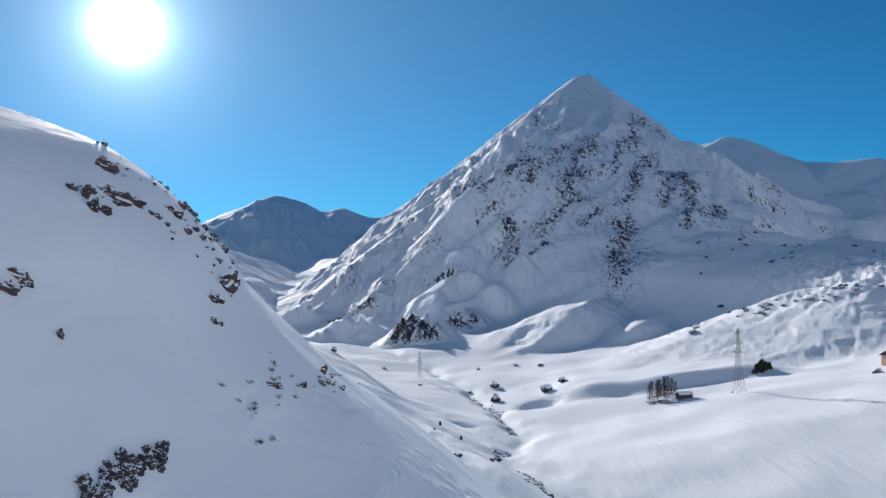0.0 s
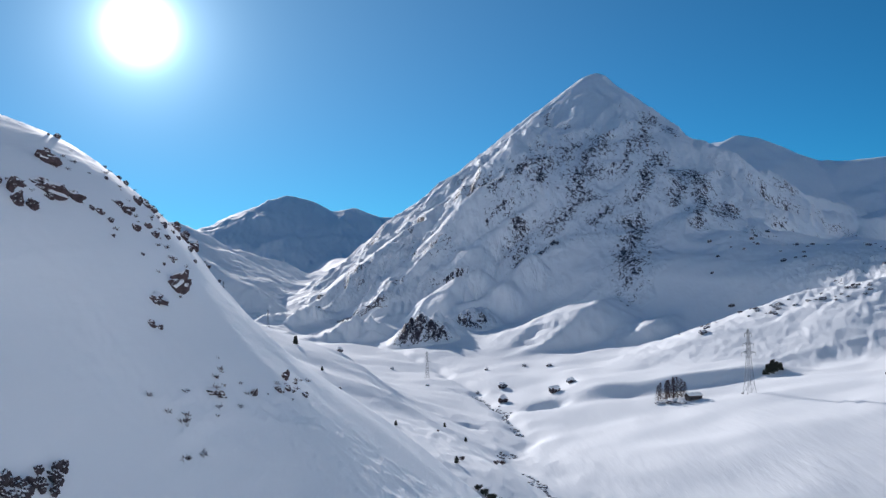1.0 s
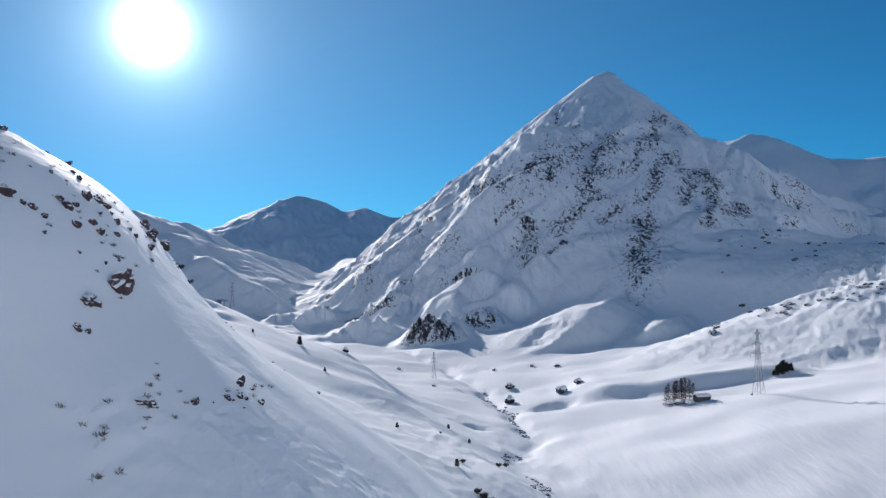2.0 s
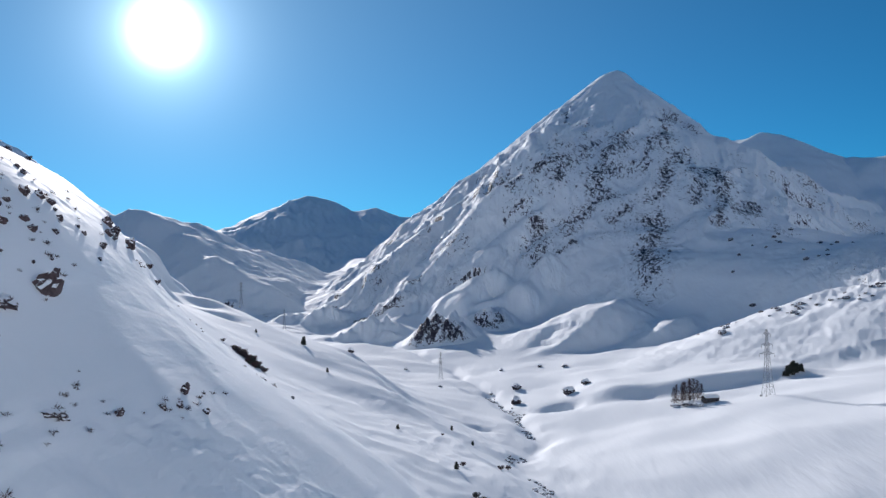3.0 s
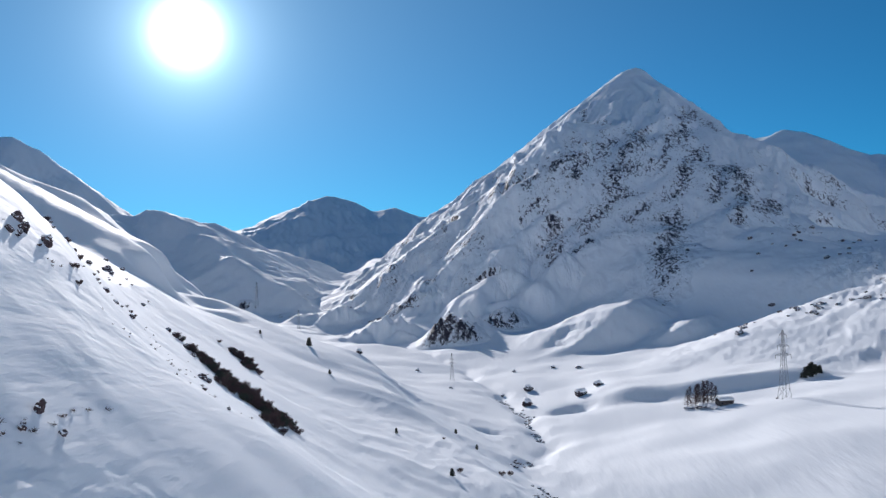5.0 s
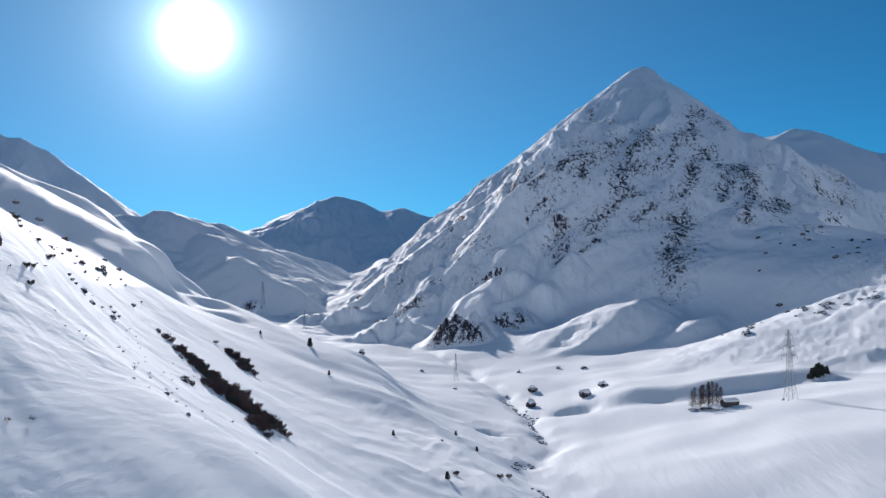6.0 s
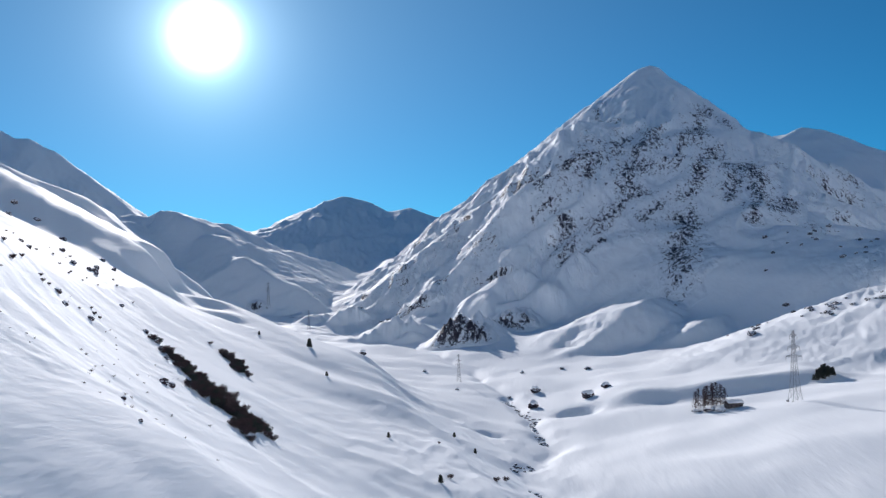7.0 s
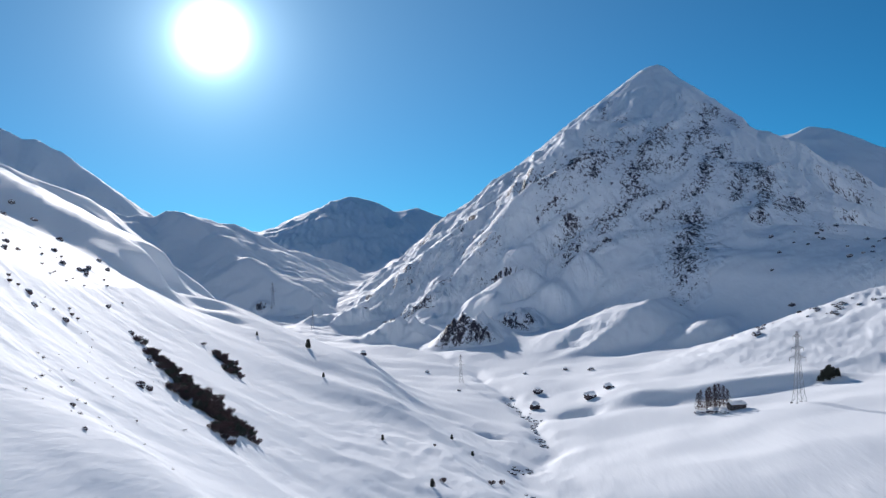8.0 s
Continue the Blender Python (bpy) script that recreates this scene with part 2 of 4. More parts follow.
# ribs of the great face with their wind-packed shelves: slope of the steep side, slope and width of the shelf, points from the foot up
LOWER_RIBS = ((0.85, 0.4, 34, ((-233, 1302, 63), (-196, 1296, 82), (-162, 1345, 114), (-116, 1406, 157), (-74, 1456, 194), (-43, 1443, 207), (-13, 1516, 243), (35, 1590, 291))),
    (0.8, 0.5, 30, ((-11, 1068, 78), (-4, 1104, 93), (11, 1128, 106), (35, 1140, 118), (43, 1197, 146), (60, 1228, 167), (92, 1259, 194), (126, 1284, 215), (152, 1304, 227))),
    (0.8, 0.45, 16, ((10, 1066, 75), (39, 1071, 84), (63, 1091, 98), (74, 1107, 105), (104, 1152, 132))),)
FLANK_RIBS = ((0.95, 0.4, 18, ((-29, 1265, 150), (13, 1313, 201), (43, 1330, 229), (72, 1350, 257), (117, 1420, 317), (181, 1702, 409))),
    (0.95, 0.4, 16, ((47, 1349, 251), (88, 1349, 269), (128, 1384, 296), (164, 1459, 328), (222, 1626, 394), (260, 1732, 454))),
    (0.9, 0.4, 14, ((9, 1241, 148), (31, 1266, 170), (67, 1311, 216), (91, 1336, 240))),
    (0.9, 0.4, 20, ((-221, 1480, 102), (-165, 1513, 146), (-96, 1542, 198), (-45, 1557, 232), (18, 1548, 269))),)
UPPER_RIBS = ((0.9, 0.35, 12, ((-72, 1277, 125), (-39, 1330, 166), (-7, 1356, 198), (16, 1380, 227))),
    (0.85, 0.35, 12, ((91, 1181, 145), (123, 1225, 175), (153, 1267, 202), (183, 1326, 238))),
    (0.9, 0.4, 14, ((70, 1664, 336), (129, 1775, 405), (188, 1823, 455), (254, 1855, 504))),)
FACE_RIBS = LOWER_RIBS + FLANK_RIBS + UPPER_RIBS


# lit tongues of moraine at the mountain's foot, and the edge of the right bank
TONGUES = (((48, 806, 27), (62, 812, 31), (90, 822, 41), (119, 850, 60), (137, 878, 71), (155, 905, 77), (174, 945, 80), (192, 1015, 80)),
           ((130, 785, 33), (152, 797, 42), (178, 810, 55), (196, 825, 60), (214, 850, 61), (240, 900, 60)),
           ((40, 830, 24), (62, 858, 38), (80, 882, 50), (96, 910, 52), (120, 960, 50)))


SPUR_EDGE = ((-28, 106, 104), (-17.5, 94, 97), (-13.6, 89, 94.4), (-9.7, 82, 90), (-7.6, 72, 88), (-5.4, 62, 84), (-4, 52, 80))


def ground_height(x, y):
    """The height of the snow at x, y: valley, slopes and mountains, with drifts and gullies."""
    x, y = np.asarray(x, float), np.asarray(y, float)
    rng = np.hypot(x, y)
    z, d = valley_and_spur(x, y)
    i = np.flatnonzero((rng > 700) | (y < 0))
    if len(i):
        z[i] = mountains(x[i], y[i], z[i], rng[i])
    i = np.flatnonzero((rng > 480) & (rng < 1400) & (y > 300))
    if len(i):
        z[i] = knolls(x[i], y[i], z[i])
    i = np.flatnonzero(rng < 560)
    if len(i):
        z[i] = drifts(x[i], y[i], d[i], z[i], rng[i])
    z = z + 14 * fbm(x / 160, y / 160, 2, 3) * smooth(500, 1300, rng) * smooth(-60, 300, np.hypot(x - PEAK[0], y - PEAK[1]))
    return z + 2.2 * fbm(x / 55, y / 55, 2, 5) * smooth(120, 500, rng)


def creek_bend(y):
    return 3.0 * np.sin(y / 17) + 2.0 * np.sin(y / 7.3)


def valley_and_spur(x, y):
    # the creek's valley and its right bank
    cx, bed = along(y, CREEK), along(y, BED)
    dx = x - cx
    right = np.maximum(dx, 0)
    bank = (0.17 - 0.07 * smooth(460, 640, y)) * right + 0.0035 * np.clip(right - 230, 0, 110) ** 2 + 0.5 * np.maximum(right - 340, 0)
    bank = 100 - 100 * np.log1p(np.exp(np.minimum((100 - bank) / 15, 30))) / np.log1p(math.exp(100 / 15))
    floor = bed + np.where(dx > 0, bank, -0.10 * dx) - 2.5 * np.exp(-((dx - creek_bend(y)) / 5.5) ** 2)
    # the terrace of the hut and the snow bank behind it
    brink = y - 535 + 0.12 * (x - 130) + 5 * np.sin(x / 17)
    floor = floor + 8 * smooth(0, 24, brink) * (1 - smooth(40, 200, brink)) * smooth(60, 100, x) * (1 - smooth(195, 230, x))
    # the slope on the left with its near spur
    d = x - along(y, CONTOUR)
    away, past = smooth(130, 300, y), smooth(345, 430, y)
    steep, reach = 1.12 - 0.22 * away - 0.27 * past, 80 + 20 * away + 70 * past
    low = np.maximum(d, 0)
    down = steep * reach * (1 - np.exp(-low / reach)) + 0.3 * np.maximum(d - 120, 0)
    down = down * away + (0.70 * low + 5.0 * (1 - np.exp(-low / 9))) * (1 - away)
    near_up = 20.5 * (1 - np.exp(np.minimum(d, 0) / 12.5)) * (0.80 + 0.20 * smooth(52, 82, y))
    up = near_up * (1 - away) + 0.52 * -np.minimum(d, 0) * away
    slope = 100 - down + np.minimum(up, 400)
    # rounded drift lobes where the slope turns out of sight
    lobe = x + 0.30 * (y - 550) + 200 - 7 * np.sin(y / 13) - 4 * np.sin(y / 5.7 + x / 30)
    span = smooth(440, 530, y) * (1 - smooth(610, 650, y))
    slope = slope + span * (13 * smooth(8, -10, lobe) - 7 * np.exp(-((lobe - 22) / 16) ** 2) + 5 * smooth(35, 60, lobe) * (1 - smooth(120, 160, lobe)))
    slope = slope + span * 3.0 * (ridged((x + 0.5 * y) / 34, y / 300, 2, 29) - 0.6) * smooth(10, -20, lobe)
    slope = slope + 2.2 * np.exp(-((x + 4) / 11) ** 2 - ((y - 117) / np.where(y < 117, 26, 13)) ** 2)
    return higher(slope, floor, 14), d


def mountains(x, y, z, rng):
    # the pyramid with its ribs and gullies, which run down from the top
    px, py = x - PEAK[0], y - PEAK[1]
    r = np.hypot(px, py)
    phi = np.degrees(np.arctan2(px, -py))
    wobble = 10 * fbm(x / 260, y / 260, 3, 31)
    rib = np.interp(phi + wobble * smooth(50, 400, r), *zip(*RIBS))
    # on the right the mountain runs out in a hollow apron
    run = r - 0.55 * np.clip(r - 760, 0, 370) * smooth(-6, 2, phi) * (1 - smooth(15, 40, phi)) - 0.8 * np.maximum(r - 360, 0) * smooth(15, 40, phi) * (1 - smooth(100, 130, phi))
    cone = PEAK[2] - (np.sqrt(run * run + 900) - 14) * rib
    apron = 1 - smooth(600, 900, r) * smooth(-26, -12, phi)
    groove = ridged((phi + wobble) / 11, r / 900, 2, 41) - 0.62
    arc = np.radians(phi) * r + 0.12 * r + 14 * fbm(x / 90, y / 90, 2, 45)
    rough = ridged(arc / 62, r / 420, 3, 43, 0.55) - 0.62
    fine = ridged(arc / 17 + 0.25 * r / 17, r / 50, 4, 47, 0.62) - 0.6
    calm = 1 - 0.5 * smooth(-36, -56, phi)
    body = calm * smooth(20, 420, r) * (1 - smooth(950, 1200, r)) * (0.12 + 0.88 * apron)
    flank = 1 - smooth(-40, -12, phi)
    cone = cone + body * ((22 + 10 * flank) * groove + (9 + 9 * flank) * rough) * (1 - 0.8 * smooth(28, 40, phi)) + (5 + 3 * flank) * calm * fine * smooth(70, 260, r) * (0.1 + 0.9 * apron)
    # bulge added to the cone so that its shadow covers the right hillside
    cone = cone + 66 * np.exp(-((r - 570) / 130) ** 2 - ((phi + 25) / 8) ** 2)
    z = higher(z, cone, 14)
    i = np.flatnonzero((x > -420) & (x < 420) & (y > 950) & (y < 2000))
    for steep, gentle, wide, pts in FACE_RIBS:
        wave = 5 * fbm(x[i] / 28, y[i] / 28, 2, 33)
        t, off = crest(x[i] + wave, y[i] - wave, pts, steep, gentle, 4.0, wide, 1.0)
        z[i] = higher(z[i], t + 3.5 * fine[i], 3)
    for pts, a, b, k, seed, lump in ((BACK_RIGHT, 0.52, 0.5, 20, 51, 8), (FAR_LEFT, 0.8, 0.7, 12, 55, 24), (FAR, 0.40, 0.5, 12, 57, 34), (BOUNCE_RIDGE, 0.8, 0.85, 30, 59, 60)):
        t, off = crest(x, y, pts, a, b, 6.0 if k < 15 else 14.0)
        t = t + lump * (ridged(x / 150 + y / 900, y / 420, 5, seed, 0.6) - 0.66) * smooth(-60, 160, off)
        z = higher(z, t, k)
    # the saddle hill with its spurs, and the terrace above the near slope
    i = np.flatnonzero((x < -120) & (x > -1600) & (y > 560) & (y < 2400))
    soft = 5 * fbm(x[i] / 45, y[i] / 45, 3, 53)
    for pts, a, b, k, shelf, beyond in ((TERRACE, 0.95, -0.16, 5, 260, 0.0), (BACK_SPUR, 0.62, 0.2, 6, 30, 0.7), (PLATEAU, 0.6, -0.13, 6, 200, 0.05), (BACK_LEFT, 0.6, 0.2, 6, 40, 0.3), (FRONT_HUMP, 0.6, 0.25, 6, 16, 0.7)):
        t, off = crest(x[i], y[i], pts, a, b, 5.0, shelf, beyond)
        z[i] = higher(z[i], t + soft * smooth(5, 60, off), k)
    return z + 2.2 * fbm(x / 21, y / 21, 3, 16) * (1 - 0.7 * smooth(2500, 3500, rng)) * (1 - 0.7 * smooth(420, 600, x) * smooth(900, 1000, y)) * smooth(900, 1100, rng)


BANK_EDGE = ((192, 800, 35), (231, 785, 51), (261, 765, 65), (284, 745, 78), (302, 730, 87), (325, 715, 91), (351, 700, 97), (392, 690, 103))


def knolls(x, y, z):
    lumpy = 0.50 + 0.85 * ridged(x / 17, y / 17, 4, 73, 0.55)
    for kx, ky, rx, ry, turn, high in KNOLLS:
        c, s = math.cos(math.radians(turn)), math.sin(math.radians(turn))
        u, v = ((x - kx) * c + (y - ky) * s) / rx, (-(x - kx) * s + (y - ky) * c) / ry
        z = z + high * np.exp(-(u * u + v * v + 0.004) ** 1.25) * lumpy
    for pts in TONGUES:
        t, off = crest(x + 4 * fbm(x / 26, y / 26, 3, 75), y, pts, 0.5, 0.24, 4.0, 34, 0.4)
        z = higher(z, t + 1.8 * fbm(x / 12, y / 12, 3, 76), 5)
    t, off = crest(x, y, BANK_EDGE, 0.30, 0.5, 6.0)
    z = higher(z, t + 2.5 * (ridged(x / 22, y / 26, 4, 77, 0.55) - 0.5), 6)
    broken = np.exp(-((x - 370) / 90) ** 2 - ((y - 760) / 130) ** 2)
    return z + 9 * broken * (ridged(x / 26, y / 34, 4, 71, 0.6) - 0.5)


def drifts(x, y, d, z, rng):
    # wind crust: scalloped plates and hollows, coarse far off and fine close by
    close = (1 - smooth(200, 460, rng)) * smooth(10, 40, rng)
    z = z + 0.8 * fbm(x / 30, y / 30, 2, 8) * (1 - 0.7 * smooth(200, 400, rng)) + (0.22 * fbm(x / 8, y / 14, 2, 7) * (1 - smooth(85, 125, y)) + 0.35 * fbm(x / 7, y / 40, 2, 6) * smooth(85, 125, y)) * (0.25 + 0.75 * close) * smooth(5, 40, rng)
    patch = smooth(-0.05, 0.40, fbm(x / 18, y / 30, 3, 10))
    wx, wy = x + 1.2 * fbm(x / 5, y / 5, 2, 61), y + 2.0 * fbm(x / 7, y / 7, 2, 62)
    near, beyond = 1 - smooth(85, 125, y), smooth(85, 125, y)
    crust = near * (0.27 * (ridged(wx / 2.4, wy / 5.0, 3, 9, 0.6) - 0.6) + 0.11 * fbm(wx / 0.9, wy / 1.7, 2, 19))
    crust = crust + beyond * (0.42 * (ridged(wx / 4.0, wy / 24, 3, 25, 0.6) - 0.6) + 0.10 * fbm(wx / 1.2, wy / 7, 2, 26) * (1 - smooth(160, 260, rng)))
    z = z + crust * close * (0.12 + 0.88 * patch) * smooth(60, 25, d)
    z = z + (0.3 * fbm(x / 5, y / 26, 3, 23) + 0.8 * (ridged(wx / 11, wy / 60, 3, 24, 0.5) - 0.5) * (0.3 + 0.9 * patch)) * beyond * (1 - smooth(330, 480, y)) * (0.2 + 0.8 * smooth(40, 5, d))
    # the spur's sharp edge between its shaded and its sunny side
    _, off = crest(x, y, SPUR_EDGE, 0.25, 0.25, 0.8)
    i = np.flatnonzero(off < 14)
    z[i] = z[i] + (0.45 + 0.2 * perlin(x[i] / 5, y[i] / 5, 27)) * np.exp(-off[i] / 2.6) - 0.2 * np.exp(-(off[i] / 7) ** 2)
    # hummocks and hollows above the creek
    swell = smooth(180, 300, y) * (1 - smooth(480, 560, y)) * np.exp(-((x - 5) / 55) ** 2)
    return z + swell * 1.5 * (ridged(x / 20, y / 34, 3, 20, 0.45) - 0.55)


# ---- the ground ----
def rock_share(x, y, z, steep):
    """How much bare rock the snow lets through, 0 to 1."""
    px, py = x - PEAK[0], y - PEAK[1]
    r, phi = np.hypot(px, py), np.degrees(np.arctan2(px, -py))
    share = np.full(x.shape, -0.6)
    ragged = 0.7 + 1.2 * ridged(x / 30, y / 45, 2, 81)
    wx, wy = x + 18 * fbm(x / 60, y / 60, 3, 83, 0.6), y + 30 * fbm(x / 70, y / 70, 3, 87, 0.6)
    for ax, ay, bx, by, wide in FACE_ROCKS:
        s = np.clip(((wx - ax) * (bx - ax) + (wy - ay) * (by - ay)) / ((bx - ax) ** 2 + (by - ay) ** 2), 0, 1)
        d = np.hypot(wx - ax - s * (bx - ax), (wy - ay - s * (by - ay)) * 0.8) / (wide * ragged)
        share = np.maximum(share, 0.64 - 0.40 * d)
    face = smooth(-85, -60, phi) * (1 - smooth(22, 34, phi)) * smooth(180, 330, r) * (1 - smooth(800, 1050, r))
    share = np.maximum(share, -0.6 + face * (0.60 + 0.35 * (steep - 0.5) + 0.7 * fbm(x / 60, y / 90, 2, 82)))
    share = np.maximum(share, -0.6 + 0.34 * smooth(900, 1000, y) * (1 - smooth(150, 500, z - 100)) * (1 - smooth(2300, 2600, y)))
    broken = np.exp(-((x - 370) / 90) ** 2 - ((y - 760) / 130) ** 2)
    share = np.maximum(share, 0.42 * broken - 0.3 + 0.2 * (steep - 0.4) * broken)
    scree = np.exp(-((x - 440) / 170) ** 2 - ((y - 1040) / 180) ** 2)
    share = np.maximum(share, 0.36 * scree - 0.3)
    for cx, cy, rx, ry, much in OUTCROPS:
        share = np.maximum(share, much - 0.6 * (((x - cx) / rx) ** 2 + ((y - cy) / ry) ** 2))
    return np.clip(share, -0.6, 0.8)


# bands of rock on the mountain's face: both ends and the half width
FACE_ROCKS = ((141, 1389, 73, 1341, 20), (270, 1506, 187, 1293, 18), (217, 1492, 131, 1331, 14), (180, 1278, 148, 1228, 13), (356, 1431, 273, 1272, 15), (234, 1260, 212, 1219, 11), (255, 1210, 207, 1009, 16), (382, 1372, 366, 1230, 17),
              (362, 1230, 319, 1139, 8), (403, 1245, 359, 1157, 12), (146, 1184, 88, 1156, 6), (366, 1364, 317, 1230, 9), (385, 1652, 340, 1504, 12), (336, 1534, 271, 1365, 9), (516, 1414, 498, 1320, 3), (83, 1291, 56, 1276, 6), (213, 1772, 120, 1518, 6))
OUTCROPS = ((-44, 940, 22, 26, 0.85), (-20, 934, 22, 18, 0.8), (-52, 958, 12, 20, 0.6), (14, 1004, 26, 16, 0.72), (34, 1014, 16, 12, 0.6), (-81, 1225, 22, 22, 0.5), (-150, 1195, 26, 14, 0.7), (-112, 1178, 34, 12, 0.7), (-190, 1215, 16, 12, 0.45), (-300, 1290, 30, 14, 0.6), (-385, 1350, 14, 10, 0.7))



def build_ground():
    fine = np.radians(np.linspace(-44, 42, 900))
    coarse = np.radians(np.concatenate([np.linspace(-180, -46, 90), np.linspace(44, 178, 90)]))
    az = np.sort(np.concatenate([fine, coarse]))
    rings = np.concatenate([np.linspace(2, 34, 10), np.geomspace(38, 160, 300), np.geomspace(161, 900, 260), np.linspace(904, 2500, 300), np.geomspace(2507, 4950, 190), (7000, 12000)])
    A, R = np.meshgrid(az, rings)
    x, y = (R * np.sin(A)).ravel(), (R * np.cos(A)).ravel()
    z = ground_height(x, y)
    cols, rows = len(az), len(rings)
    zz = z.reshape(rows, cols)
    gr = np.gradient(zz, axis=0) / np.gradient(R, axis=0)
    ga = np.gradient(zz, axis=1) / (np.gradient(A, axis=1) * R)
    steep = np.hypot(gr, ga).ravel()
    i = (np.arange(rows - 1)[:, None] * cols + np.arange(cols)[None, :])
    j = (np.arange(rows - 1)[:, None] * cols + (np.arange(cols)[None, :] + 1) % cols)
    quads = np.stack([i, i + cols, j + cols, j], -1).reshape(-1, 4)[:, ::-1]
    tip = len(x)
    x, y, z = np.append(x, 0), np.append(y, 0), np.append(z, ground_height(np.zeros(1), np.zeros(1)))
    steep = np.append(steep, 0)
    fan = np.stack([np.full(cols, tip), (np.arange(cols) + 1) % cols, np.arange(cols)], -1)
    me = bpy.data.meshes.new("ground")
    me.vertices.add(len(x))
    me.vertices.foreach_set("co", np.stack([x, y, z], -1).astype(np.float32).ravel())
    loops = np.concatenate([quads.ravel(), fan.ravel()]).astype(np.int32)
    starts = np.concatenate([np.arange(len(quads)) * 4, len(quads) * 4 + np.arange(cols) * 3]).astype(np.int32)
    me.loops.add(len(loops))
    me.loops.foreach_set("vertex_index", loops)
    me.polygons.add(len(starts))
    me.polygons.foreach_set("loop_start", starts)
    me.polygons.foreach_set("use_smooth", np.ones(len(starts), bool))
    me.update(calc_edges=True)
    me.attributes.new("rock", "FLOAT", "POINT").data.foreach_set("value", rock_share(x, y, z, steep).astype(np.float32))
    me.materials.append(GROUND)
    return tagged(new("ground", me), "snow-covered alpine valley with steep rocky mountain slopes", "ground", kind="structure")


ground = build_ground()

# ---- building blocks for the things ----
def ground_z(x, y):
    return float(ground_height(np.array([x]), np.array([y]))[0])


def ground_up(x, y, e=1.0):
    """The ground's upward direction."""
    xs, ys = np.array([x - e, x + e, x, x]), np.array([y, y, y - e, y + e])
    h = ground_height(xs, ys)
    return Vector((-(h[1] - h[0]) / (2 * e), -(h[3] - h[2]) / (2 * e), 1)).normalized()


def thing(name, at, label, category, group="", turn=0.0, lean=None):
    ob = new(name)
    ob.empty_display_size = 0.5
    q = (lean.to_track_quat("Z", "Y").to_matrix().to_4x4() if lean else Matrix.Identity(4)) @ pose(0, 0, 0, 0, 0, turn)
    ob.matrix_basis = Matrix.Translation(at) @ q
    return tagged(ob, label, category, group)


def part(name, bm, material, parent, label="", soft=False):
    me = bpy.data.meshes.new(name)
    for f in bm.faces:
        f.smooth = soft
    bm.to_mesh(me)
    bm.free()
    me.materials.append(material)
    ob = new(name, me)
    ob.parent = parent
    return tagged(ob, label)


def bar(bm, a, b, ra, rb=None, sides=5):
    """A tapered round bar from a to b."""
    a, b = Vector(a), Vector(b)
    rb = ra if rb is None else rb
    q = (b - a).to_track_quat("Z", "Y").to_matrix()
    rings = []
    for p, r in ((a, ra), (b, rb)):
        rings.append([bm.verts.new(p + q @ Vector((r * math.cos(2 * math.pi * k / sides), r * math.sin(2 * math.pi * k / sides), 0))) for k in range(sides)])
    for k in range(sides):
        bm.faces.new((rings[0][k], rings[0][(k + 1) % sides], rings[1][(k + 1) % sides], rings[1][k]))
    bm.faces.new(rings[0][::-1])
    bm.faces.new(rings[1])


def box(bm, lo, hi, m=None):
    r = bmesh.ops.create_cube(bm, size=1)
    size = Vector(hi) - Vector(lo)
    mid = (Vector(hi) + Vector(lo)) / 2
    for v in r["verts"]:
        v.co = Vector([c * s for c, s in zip(v.co, size)]) + mid
        if m:
            v.co = m @ v.co
    return r["verts"]


STONE = snowed(plain("bare_rock", (0.072, 0.050, 0.054), 0.9, 0, 0.55, 1.2, 0.9), 0.5, 0.15)
SHADE_STONE = snowed(plain("grey_rock", (0.060, 0.054, 0.064), 0.9, 0, 0.5, 0.8, 0.9), 0.62, 0.15)
DARK_STONE = snowed(plain("dark_rock", (0.055, 0.043, 0.050), 0.9, 0, 0.5, 1.0, 0.9), 0.66, 0.15)
CAP = plain("loose_snow", (0.93, 0.945, 0.96), 0.7, 0, 0.02, 1.0, 0.15)
STEEL = plain("galvanised_steel", (0.30, 0.31, 0.33), 0.5, 0.6, 0.2, 1.0, 0.1)
GLAZE = plain("brown_porcelain", (0.10, 0.05, 0.035), 0.3, 0, 0.2, 3.0, 0.05)
BARK = plain("larch_bark", (0.085, 0.062, 0.055), 0.9, 0, 0.4, 4.0, 0.8)
TWIG = plain("bare_twigs", (0.085, 0.054, 0.056), 0.9, 0, 0.5, 2.0, 0.3)
NEEDLE = plain("pine_needles", (0.046, 0.054, 0.042), 0.8, 0, 0.5, 2.0, 0.3)
DRY = plain("dry_heath", (0.085, 0.055, 0.045), 0.9, 0, 0.5, 2.0, 0.3)
TIMBER = plain("dark_timber", (0.055, 0.042, 0.036), 0.85, 0, 0.4, 2.0, 0.5)
MASONRY = plain("field_stone", (0.085, 0.075, 0.075), 0.9, 0, 0.4, 2.5, 0.8)
PLASTER = plain("tan_plaster", (0.42, 0.28, 0.20), 0.85, 0, 0.15, 1.0, 0.2)
CONCRETE = plain("weathered_concrete", (0.22, 0.215, 0.21), 0.9, 0, 0.25, 0.8, 0.3)
GLASS = plain("dark_window_glass", (0.02, 0.025, 0.03), 0.08, 0, 0.1, 1.0, 0.0)


